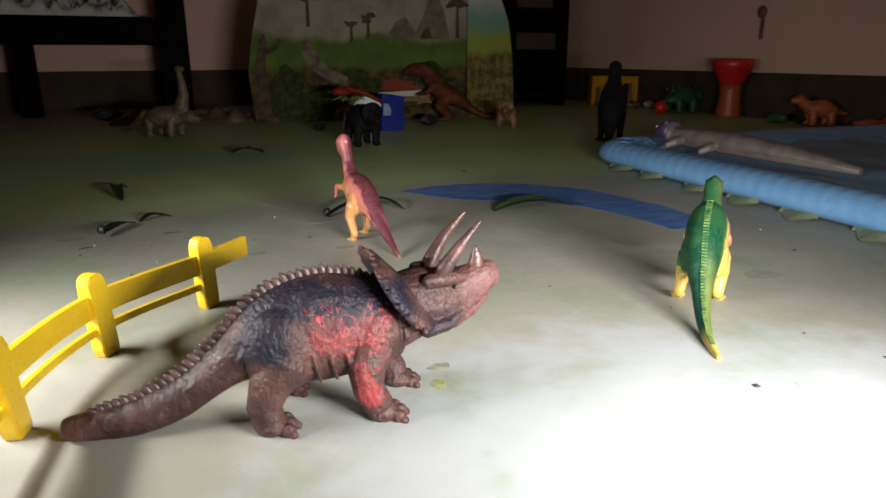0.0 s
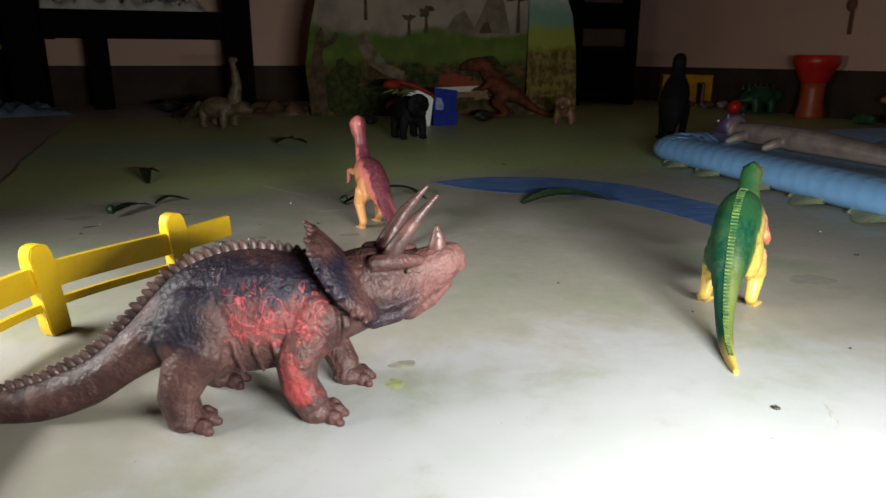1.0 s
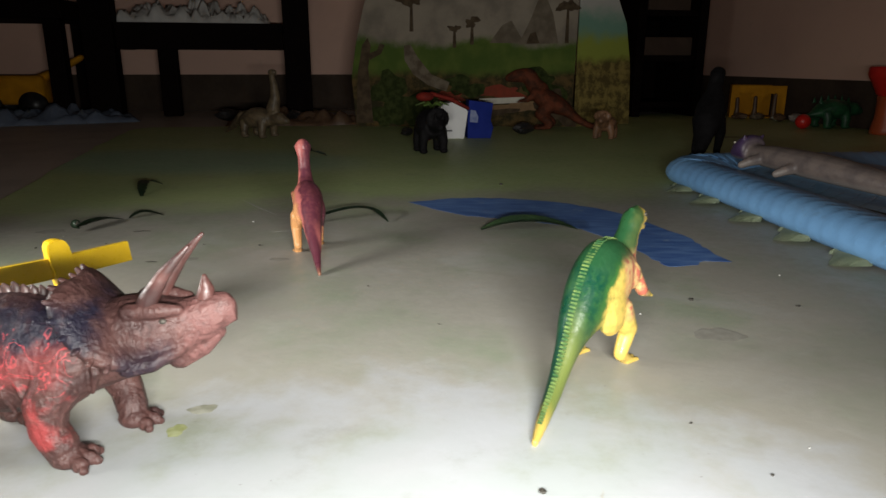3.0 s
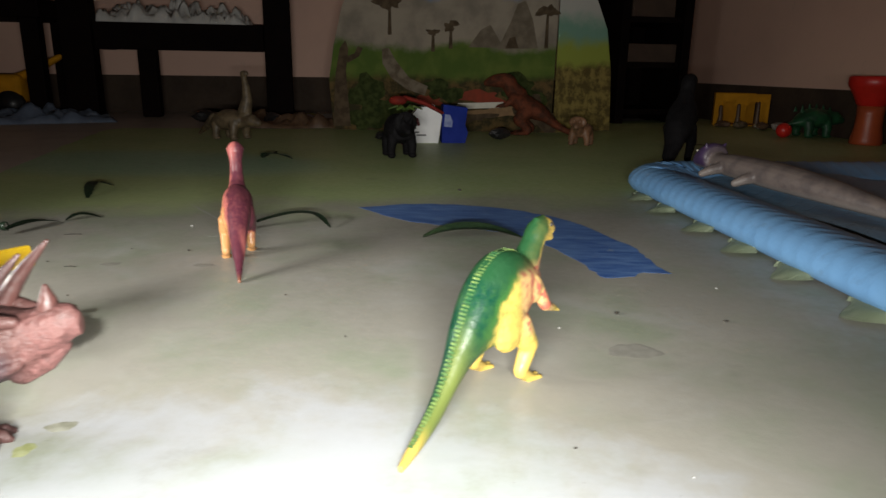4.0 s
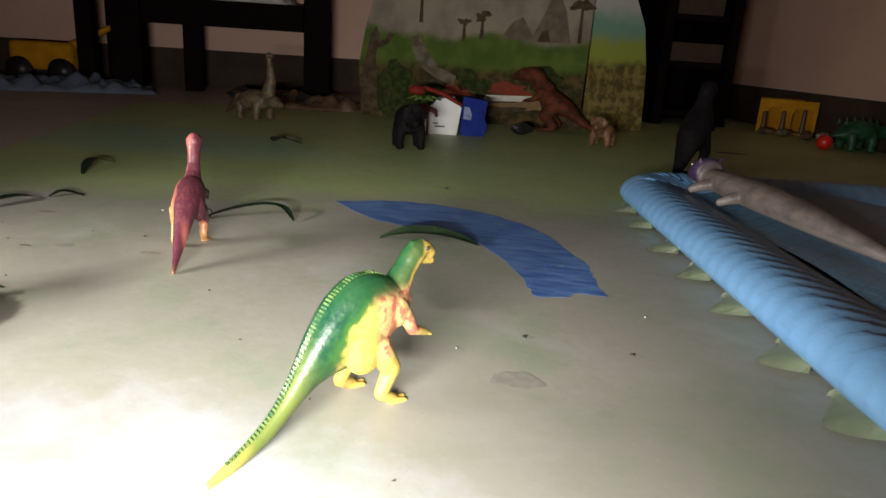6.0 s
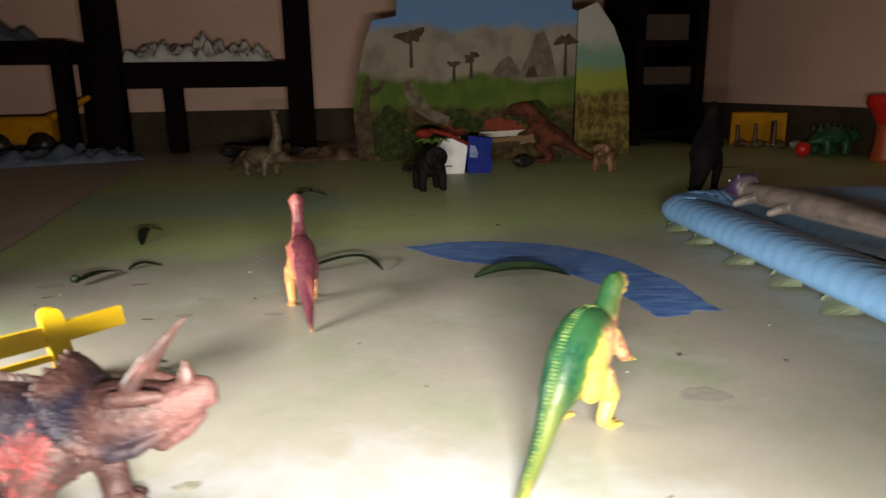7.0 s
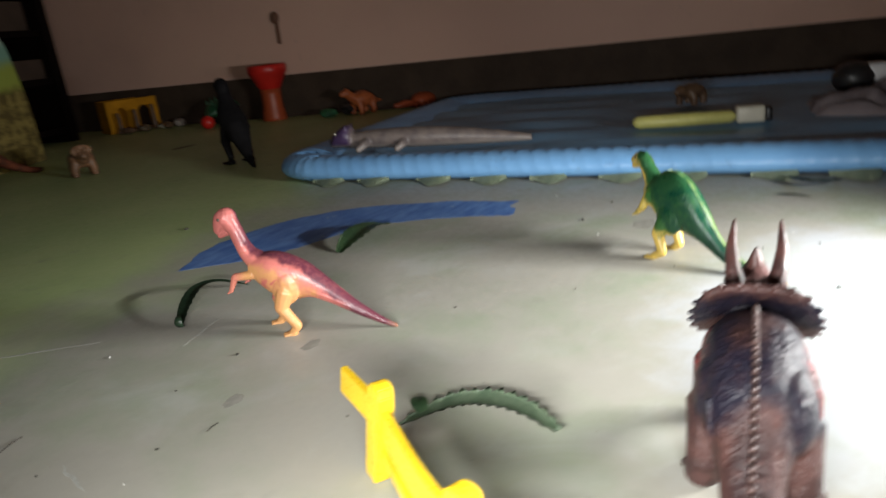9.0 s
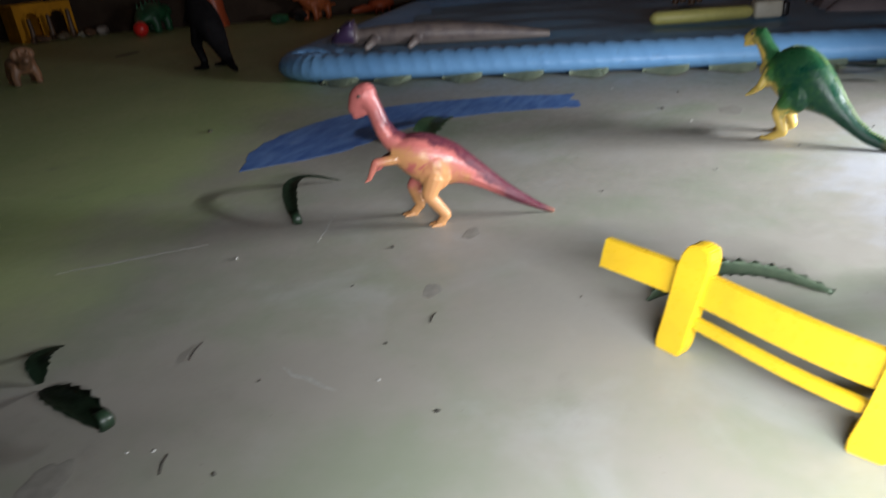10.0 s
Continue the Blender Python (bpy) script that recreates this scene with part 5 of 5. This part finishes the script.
# ---- white and blue carton with a red figure ----
WHITE = mottled("white_card", (0.72, 0.72, 0.72), (0.66, 0.66, 0.67), 30.0, 0.5, 0.1)
NAVY = mottled("royal_blue_card", (0.012, 0.026, 0.20), (0.018, 0.034, 0.24), 30.0, 0.8, 0.1, 0.0006, 400.0, 0.1)
PALEBLUE = mottled("pale_blue_print", (0.30, 0.34, 0.50), (0.16, 0.20, 0.40), 60.0, 0.8, 0.1, 0.0006, 400.0, 0.1)
MAROON = mottled("maroon_plastic", (0.12, 0.012, 0.018), (0.09, 0.01, 0.016), 40.0, 0.42, 0.1)
DULL_RED = mottled("dull_red_plastic", (0.22, 0.022, 0.014), (0.14, 0.016, 0.012), 40.0, 0.7, 0.1, 0.0006, 400.0, 0.15)
LIME = mottled("leaf_green_plastic", (0.10, 0.17, 0.03), (0.08, 0.13, 0.03), 40.0, 0.45, 0.1)


def carton():
    top = holder("toy_carton", pose(0.018, 1.60, G, 0, 0, 12), "white and royal blue cardboard carton on the sheet", "carton")
    bm = bmesh.new()
    upright(bm, [(-0.085, 0.0), (0.008, 0.0), (0.014, 0.045), (0.018, 0.075), (-0.004, 0.104), (-0.050, 0.096), (-0.080, 0.060)], -0.028, 0.03)
    part("white_side", bm, WHITE, top)
    bm = bmesh.new()
    upright(bm, [(0.0185, 0.0), (0.085, 0.0), (0.092, 0.03), (0.084, 0.050), (0.090, 0.098), (0.022, 0.106), (0.0185, 0.06)], -0.026, 0.035)
    part("blue_side", bm, NAVY, top)
    bm = bmesh.new()
    upright(bm, [(0.024, 0.046), (0.046, 0.044), (0.048, 0.060), (0.040, 0.078), (0.026, 0.080)], -0.0285, -0.0265)
    part("printed_patch", bm, PALEBLUE, top, "pale blue printed patch")
    bm = bmesh.new()
    for x, z, w in ((-0.040, 0.022, 0.028), (-0.052, 0.030, 0.012)):
        box(bm, (x, -0.0292, z), (w, 0.0016, 0.004))
    part("printed_bars", bm, DARK, top, "dark printed bars")


carton()


def red_figure():
    top = holder("toy_plant", pose(-0.052, 1.515, G, 0, 0, 10), "maroon and green plastic toy plant on two thin stems", "toy plant")
    for x in (-0.008, 0.012):
        bm = bmesh.new()
        tube(bm, [(x, 0, 0.002), (x * 1.1, 0, 0.03), (x * 0.8, 0, 0.062)], [0.004, 0.0035, 0.004], 8)
        part("stem", bm, MAROON, top, "", True)
    bm = bmesh.new()
    ball(bm, (0, 0, 0.070), (0.022, 0.014, 0.014), 10)
    for s in (-1, 1):
        tube(bm, [(s * 0.014, 0, 0.072), (s * 0.032, 0, 0.066), (s * 0.036, 0, 0.054)], [0.007, 0.006, 0.004], 8)
    part("middle", bm, MAROON, top, "", True)
    bm = bmesh.new()
    for k in range(6):
        a = k * 1.05
        tube(bm, [(0, 0, 0.092), (0.022 * math.cos(a), 0.016 * math.sin(a), 0.104), (0.044 * math.cos(a), 0.028 * math.sin(a), 0.096)], [0.008, 0.008, 0.004], 8, 0.4)
    part("leaves", bm, LIME, top, "dull green leaves", True)
    bm = bmesh.new()
    ball(bm, (-0.020, 0.004, 0.118), (0.026, 0.018, 0.013), 10)
    tube(bm, [(0.0, 0.02, 0.125), (0.05, 0.022, 0.112), (0.10, 0.025, 0.086)], [0.010, 0.011, 0.008], 8, 0.6)
    part("flower", bm, DULL_RED, top, "dull red flower head", True)


red_figure()


# ---- printed backdrop card ----
def card_surface():
    """Printed landscape: blue sky, pale haze, green meadow, brown scrub."""
    s = Surface("printed_card", 0.75, 0.0, 0.15)
    nt = s.nt
    n1 = noise_tex(nt, s.co, 5.0, 6.0, 0.6)
    z2 = math_node(nt, "ADD", s.z, math_node(nt, "MULTIPLY", math_node(nt, "SUBTRACT", n1, 0.5), 0.14))
    haze = mixc(nt, step(nt, noise_tex(nt, s.co, 9.0, 6.0), 0.4, 0.68), (0.31, 0.265, 0.205), (0.20, 0.17, 0.135))
    c = mixc(nt, step(nt, z2, 0.415, 0.455), haze, (0.13, 0.26, 0.48))
    meadow = mixc(nt, step(nt, noise_tex(nt, s.co, 13.0, 6.0), 0.4, 0.66), (0.070, 0.115, 0.020), (0.108, 0.150, 0.028))
    c = mixc(nt, step(nt, z2, 0.285, 0.255), c, meadow)
    scrub = mixc(nt, step(nt, noise_tex(nt, s.co, 24.0, 7.0, 0.7), 0.42, 0.62), (0.034, 0.030, 0.012), (0.12, 0.075, 0.026))
    c = mixc(nt, step(nt, z2, 0.190, 0.150), c, scrub)
    s.colour(c)
    s.bump(n1, 0.2, 0.003)
    return s.m


CARD = card_surface()


def wing_surface():
    s = Surface("printed_card_wing", 0.75, 0.0, 0.15)
    nt = s.nt
    n1 = noise_tex(nt, s.co, 8.0, 6.0, 0.6)
    z2 = math_node(nt, "ADD", s.z, math_node(nt, "MULTIPLY", math_node(nt, "SUBTRACT", n1, 0.5), 0.12))
    c = mixc(nt, step(nt, z2, 0.40, 0.34), (0.46, 0.46, 0.42), (0.18, 0.33, 0.25))
    c = mixc(nt, step(nt, z2, 0.33, 0.27), c, (0.28, 0.33, 0.06))
    scrub = mixc(nt, step(nt, noise_tex(nt, s.co, 30.0, 6.0, 0.7), 0.42, 0.6), (0.10, 0.075, 0.025), (0.26, 0.20, 0.06))
    c = mixc(nt, step(nt, z2, 0.235, 0.19), c, scrub)
    s.colour(c)
    s.bump(n1, 0.2, 0.003)
    return s.m


CARD_BACK = mottled("grey_card_back", (0.35, 0.31, 0.26), (0.3, 0.27, 0.22), 10.0, 0.7, 0.1)
TREE_INK = mottled("dark_brown_print", (0.060, 0.042, 0.026), (0.105, 0.074, 0.045), 40.0, 0.85, 0.1, 0.0006, 400.0, 0.1)
HILL_INK = mottled("grey_brown_print", (0.13, 0.105, 0.075), (0.19, 0.155, 0.115), 25.0, 0.85, 0.1, 0.0006, 400.0, 0.1)
BUSH_INK = mottled("dark_green_print", (0.022, 0.032, 0.009), (0.055, 0.068, 0.02), 50.0, 0.85, 0.1, 0.0006, 400.0, 0.1)
RED_INK = mottled("red_brown_print", (0.26, 0.052, 0.030), (0.20, 0.05, 0.03), 40.0, 0.85, 0.1, 0.0006, 400.0, 0.1)
TAN_INK = mottled("tan_print", (0.30, 0.19, 0.10), (0.24, 0.15, 0.08), 40.0, 0.85, 0.1, 0.0006, 400.0, 0.1)


def backdrop():
    top = holder("printed_backdrop", Matrix.Translation((0.10, 1.955, G)) @ Matrix.Rotation(radians(6.9), 4, "Z"),
                 "standing folded card printed with a prehistoric landscape", "backdrop card")
    bm = bmesh.new()
    upright(bm, [(-0.462, 0.0), (0.262, 0.0), (0.268, 0.476), (0.250, 0.480), (0.248, 0.585), (-0.05, 0.600), (-0.314, 0.585), (-0.320, 0.468), (-0.398, 0.456), (-0.428, 0.385), (-0.456, 0.27), (-0.474, 0.16)], 0.0, 0.004)
    part("main_panel", bm, CARD, top)
    bm = bmesh.new()
    upright(bm, [(0.0, 0.0), (0.226, 0.004), (0.214, 0.20), (0.188, 0.335), (0.140, 0.430), (0.072, 0.504), (0.002, 0.476)], 0.0, 0.004)
    ob = part("side_panel", bm, wing_surface(), top, "yellow green printed side wing")
    ob.matrix_world = Matrix.Translation((0.10, 1.955, G)) @ Matrix.Rotation(radians(6.9), 4, "Z") @ pose(0.270, 0, 0, 0, 0, 22)
    rng = random.Random(12)

    def ink(name, outline, material, depth=0.0015):
        b = bmesh.new()
        upright(b, outline, -depth, -0.0002)
        return part(name, b, material, top)

    def ragged(cx, cz, rx, rz, seed, rough=0.35):
        return blob_outline(cx, cz, rx, rz, 0, seed, 26, rough)

    for cx, z0, z1, r, sd in ((-0.275, 0.335, 0.405, 0.036, 1), (-0.078, 0.295, 0.335, 0.022, 2), (0.232, 0.30, 0.385, 0.028, 3), (-0.135, 0.285, 0.315, 0.016, 8)):
        ink("printed_trunk", [(cx - 0.006, z0 - 0.03), (cx + 0.007, z0 - 0.03), (cx + 0.004, z1), (cx - 0.003, z1)], TREE_INK)
        ink("printed_crown", ragged(cx, z1, r, r * 0.7, sd, 0.6), TREE_INK, 0.0022)
    ink("printed_mountain", [(0.075, 0.265), (0.115, 0.35), (0.135, 0.405), (0.160, 0.415), (0.185, 0.36), (0.205, 0.27)], HILL_INK)
    ink("printed_mountain", [(-0.02, 0.27), (0.02, 0.325), (0.05, 0.34), (0.085, 0.285), (0.09, 0.27)], HILL_INK, 0.0011)
    ink("printed_cave", [(0.100, 0.268), (0.112, 0.30), (0.130, 0.305), (0.143, 0.27)], TREE_INK, 0.0022)
    # left tree trunk and its branch
    ink("printed_trunk", [(-0.462, 0.012), (-0.405, 0.012), (-0.412, 0.10), (-0.418, 0.19), (-0.408, 0.26), (-0.418, 0.285), (-0.436, 0.262), (-0.452, 0.18), (-0.458, 0.09)], TREE_INK, 0.0026)
    ink("printed_branch", [(-0.412, 0.215), (-0.375, 0.235), (-0.362, 0.262), (-0.378, 0.268), (-0.388, 0.246), (-0.415, 0.236)], TREE_INK, 0.0022)
    # long-necked shape in grey
    NECK_INK = mottled("tan_grey_print", (0.20, 0.165, 0.12), (0.10, 0.075, 0.05), 30.0, 0.85, 0.1, 0.0006, 400.0, 0.1)
    ink("printed_neck", [(-0.30, 0.26), (-0.278, 0.265), (-0.255, 0.225), (-0.21, 0.17), (-0.15, 0.145), (-0.16, 0.115), (-0.22, 0.135), (-0.27, 0.17), (-0.298, 0.215)], NECK_INK, 0.0022)
    for cx, cz, rx, rz, sd, mt in ((-0.34, 0.10, 0.07, 0.065, 5, BUSH_INK), (-0.26, 0.055, 0.08, 0.05, 6, BUSH_INK), (-0.36, 0.03, 0.05, 0.035, 7, BUSH_INK), (-0.10, 0.13, 0.055, 0.035, 9, BUSH_INK),
                                   (0.16, 0.13, 0.07, 0.05, 10, BUSH_INK), (0.21, 0.06, 0.06, 0.055, 11, TREE_INK), (0.03, 0.11, 0.07, 0.025, 12, RED_INK), (-0.16, 0.10, 0.05, 0.02, 13, RED_INK),
                                   (0.08, 0.065, 0.09, 0.018, 14, TAN_INK), (-0.02, 0.045, 0.09, 0.014, 15, TREE_INK)):
        ink("printed_bush", ragged(cx, cz, rx, rz, sd, 0.55), mt, 0.0012 + 0.0004 * (sd % 4))
    ink("printed_log", [(-0.06, 0.072), (0.10, 0.080), (0.10, 0.098), (-0.05, 0.092)], CREAM, 0.0034)
    bm = bmesh.new()
    box(bm, (-0.25, 0.035, 0.20), (0.02, 0.06, 0.40), 0, 0.002)
    part("stand", bm, CARD_BACK, top, "grey card stand at the back")


backdrop()

# ---- dark furniture along the back wall ----
BENCH = Matrix.Translation((-1.385, 2.13, 0)) @ Matrix.Rotation(TURN, 4, "Z")


def bench():
    top = holder("wooden_bench", BENCH, "dark stained wooden bench with thick square posts", "bench")
    for x, y, w, h in ((0.0, 0.0, 0.11, 0.95), (0.72, 0.0, 0.10, 0.95), (0.02, 0.47, 0.07, 0.95), (0.72, 0.47, 0.07, 0.95), (0.215, 0.10, 0.07, 0.333)):
        bm = bmesh.new()
        box(bm, (x, y, h / 2), (w, w * 0.8, h), 0, 0.006)
        part("post", bm, WOOD, top)
    for name, c, s in (("front_rail", (0.362, 0.0, 0.305), (0.61, 0.05, 0.098)), ("back_rail", (0.37, 0.47, 0.305), (0.63, 0.04, 0.098)),
                       ("side_rail", (0.0, 0.24, 0.305), (0.05, 0.37, 0.09)), ("side_rail", (0.72, 0.24, 0.305), (0.05, 0.37, 0.09)),
                       ("top_rail", (0.362, 0.0, 0.905), (0.61, 0.05, 0.07)), ("seat_board", (0.36, 0.24, 0.343), (0.66, 0.42, 0.018))):
        bm = bmesh.new()
        box(bm, c, s, 0, 0.004)
        part(name, bm, WOOD, top)


bench()
PLASTIC_BAG = mottled("white_plastic_bag", (0.66, 0.65, 0.62), (0.54, 0.53, 0.50), 20.0, 0.4, 0.4, 0.003, 60.0)
CLOTH = mottled("pale_blue_cloth", (0.13, 0.16, 0.22), (0.09, 0.115, 0.165), 14.0, 0.8, 0.4, 0.003, 80.0)


def crumpled(name, m, size, material, label, category, seed, res=40, fold=9.0):
    """A crumpled, folded heap that lies on what is below it."""
    bm = bmesh.new()
    g = []
    for i in range(res + 1):
        row = []
        for j in range(res // 2 + 1):
            u, v = i / res * 2 - 1, j / (res // 2) * 2 - 1
            edge = max(0.0, 1 - max(abs(u), abs(v)) ** 4)
            p = Vector((u * fold * 0.5, v * fold * 0.3, seed))
            h = 0.55 + 0.75 * abs(noise.noise(p)) * 1.6 + 0.35 * abs(noise.noise(p * 2.7)) - 0.35
            wob = 0.08 * noise.noise(Vector((u * 3, v * 3, seed + 5)))
            row.append(bm.verts.new((size[0] * (u + wob) / 2, size[1] * (v + wob) / 2, size[2] * max(h, 0.05) * edge ** 0.6 + 0.001)))
        g.append(row)
    for i in range(res):
        for j in range(res // 2):
            bm.faces.new((g[i][j], g[i + 1][j], g[i + 1][j + 1], g[i][j + 1]))
    rim = [e for e in bm.edges if e.is_boundary]
    ext = bmesh.ops.extrude_edge_only(bm, edges=rim)
    vs = [q for q in ext["geom"] if isinstance(q, bmesh.types.BMVert)]
    for v in vs:
        v.co.z = 0.0
    bmesh.ops.contextual_create(bm, geom=[e for e in bm.edges if e.is_boundary])
    return thing(name, bm, material, m, label, category, smooth=True)


crumpled("plastic_bag", BENCH @ Matrix.Translation((0.33, 0.13, 0.3525)), (0.56, 0.20, 0.10), PLASTIC_BAG, "crumpled white plastic bags lying on the bench", "plastic bag", 3.0, 56, 14.0)
crumpled("cloth", pose(-1.52, 1.93, 0.0, 0, 0, 35), (0.62, 0.26, 0.055), CLOTH, "crumpled pale blue cloth on the tiled floor", "cloth", 9.0, 44, 9.0)


def side_table():
    top = holder("low_table", Matrix.Translation((-1.95, 1.965, 0)) @ Matrix.Rotation(TURN, 4, "Z"), "dark wooden low table beside the bench", "table")
    bm = bmesh.new()
    box(bm, (0.0, 0.12, 0.395), (0.98, 0.42, 0.07), 0, 0.006)
    part("tabletop", bm, WOOD, top)
    for x, y in ((-0.44, -0.03), (0.44, -0.03), (-0.44, 0.27), (0.44, 0.27)):
        bm = bmesh.new()
        box(bm, (x, y, 0.18), (0.06, 0.06, 0.36), 0, 0.004)
        part("leg", bm, WOOD, top)


side_table()
crumpled("cloth", Matrix.Translation((-1.95, 2.0, 0.4315)) @ Matrix.Rotation(TURN, 4, "Z"), (0.60, 0.30, 0.10), CLOTH, "folded grey blue cloth on the low table", "cloth", 21.0, 36, 6.0)


def yellow_plane():
    top = holder("toy_digger", pose(-1.70, 2.14, 0, 0, 0, 15), "yellow plastic toy digger under the table", "toy digger")
    bm = bmesh.new()
    box(bm, (-0.06, 0, 0.105), (0.24, 0.12, 0.11), 0, 0.02)
    part("body", bm, CRATE, top, "", True)
    bm = bmesh.new()
    tube(bm, [(0.02, 0, 0.14), (0.10, 0, 0.175), (0.19, 0, 0.225)], [0.028, 0.022, 0.016], 10, 0.7)
    part("arm", bm, CRATE, top, "", True)
    for x in (-0.14, 0.02):
        for y in (-0.06, 0.06):
            bm = bmesh.new()
            bmesh.ops.create_cone(bm, cap_ends=True, segments=24, radius1=0.05, radius2=0.05, depth=0.04, matrix=Matrix.Translation((x, y, 0.05)) @ Matrix.Rotation(math.pi / 2, 4, "X"))
            bmesh.ops.bevel(bm, geom=[e for e in bm.edges if e.calc_face_angle(0) > 1.0], offset=0.008, segments=2, affect="EDGES")
            part("wheel", bm, DARK, top, "", True)


yellow_plane()


def corner_cabinet():
    top = holder("open_cabinet", Matrix.Translation((0.72, 2.66, 0)) @ Matrix.Rotation(TURN, 4, "Z"), "dark wooden open shelf unit in the corner", "shelf")
    W, D, H = 0.26, 0.34, 1.3
    for x in (-W / 2, W / 2):
        bm = bmesh.new()
        box(bm, (x, 0, H / 2), (0.035, D, H), 0, 0.003)
        part("side_panel", bm, WOOD, top)
    bm = bmesh.new()
    box(bm, (0, D / 2 - 0.008, H / 2), (W - 0.040, 0.012, H))
    part("back_panel", bm, WOOD, top)
    for z in (0.05, 0.23, 0.40, 0.75, 1.28):
        bm = bmesh.new()
        box(bm, (0, -0.005, z), (W - 0.040, D - 0.04, 0.022), 0, 0.002)
        part("shelf", bm, WOOD, top)


corner_cabinet()
CARDBOARD = mottled("brown_cardboard", (0.07, 0.042, 0.028), (0.055, 0.034, 0.022), 20.0, 0.8, 0.2)


def shelf_box(z, w, h, label):
    bm = bmesh.new()
    box(bm, (0, -0.03, h / 2), (w, 0.2, h), 0, 0.004)
    return thing("cardboard_box", bm, CARDBOARD, Matrix.Translation((0.72, 2.66, z)) @ Matrix.Rotation(TURN, 4, "Z"), label, "box")


shelf_box(0.2415, 0.22, 0.07, "brown cardboard box on the dark shelf")
shelf_box(0.4115, 0.18, 0.10, "small brown cardboard box on the dark shelf")


def paper(x, y, w, d, ang, label, seed, material=CREAM):
    rng = random.Random(seed)
    bm = bmesh.new()
    g = [[bm.verts.new((w * (i / 6 - 0.5), d * (j / 4 - 0.5), 0.001 + 0.010 * abs(noise.noise(Vector((i * 0.5, j * 0.5, seed)))))) for j in range(5)] for i in range(7)]
    for i in range(6):
        for j in range(4):
            bm.faces.new((g[i][j], g[i + 1][j], g[i + 1][j + 1], g[i][j + 1]))
    bmesh.ops.solidify(bm, geom=bm.faces[:], thickness=0.0008)
    lo = min(v.co.z for v in bm.verts)
    for v in bm.verts:
        v.co.z -= lo
    return thing("paper_scrap", bm, material, pose(x, y, 0.0005, 0, 0, ang), label, "paper", "paper scraps", smooth=True)


paper(-0.55, 2.50, 0.27, 0.30, 12, "white creased paper sheet on the floor by the wall", 4, WHITE)
paper(-0.70, 2.60, 0.20, 0.12, -35, "yellowed crumpled paper on the floor", 7, PALE_YELLOW)
crumpled("cloth", pose(-0.60, 2.00, 0.0, 0, 0, 8), (0.46, 0.17, 0.055), BROWN, "crumpled brown cloth on the floor beside the backdrop", "cloth", 41.0, 40, 7.0)
paper(0.90, 2.68, 0.12, 0.05, 10, "white paper strip by the shelf", 11)

# ---- the mark on the wall: a small brown hook with a hanging strap ----
HOOK = mottled("rusty_brown", (0.20, 0.095, 0.055), (0.15, 0.07, 0.045), 80.0, 0.6, 0.3)


def wall_hook():
    b = Vector((1.40, 2.2, 0)).dot(UY) - 0.30
    top = holder("wall_strap", Matrix.Translation(room_point(EAST, b, 0.285)) @ Matrix.Rotation(TURN, 4, "Z"), "brown strap hanging from a small wall hook", "strap")
    bm = bmesh.new()
    ball(bm, (-0.012, 0, 0.078), (0.012, 0.018, 0.022), 10)
    part("hook", bm, HOOK, top, "", True)
    bm = bmesh.new()
    box(bm, (-0.006, 0, 0.028), (0.006, 0.014, 0.085), 0, 0.002)
    part("strap", bm, HOOK, top)


wall_hook()


# ---- dark cap and grey pad at the far end of the mat ----
def cap():
    top = holder("toy_helmet", pose(1.34, 0.02, G + 0.029, 0, 0, -70), "black and white toy helmet on the blue mat", "toy helmet")
    bm = bmesh.new()
    ball(bm, (0, 0, 0.028), (0.046, 0.040, 0.036), 16)
    for v in bm.verts:
        v.co.z = max(v.co.z, 0.0)
    part("shell", bm, DARK, top, "", True)
    bm = bmesh.new()
    box(bm, (0.045, 0, 0.035), (0.05, 0.055, 0.045), 0, 0.01)
    part("front", bm, WHITE, top, "white front", True)


cap()
PAD = mottled("grey_pink_cloth", (0.20, 0.165, 0.17), (0.16, 0.13, 0.14), 20.0, 0.85, 0.4, 0.002, 120.0)
crumpled("cloth", pose(1.12, -0.09, G + 0.026, 0, 0, 100), (0.34, 0.22, 0.05), PAD, "crumpled grey pink cloth on the mat", "cloth", 31.0, 36, 5.0)
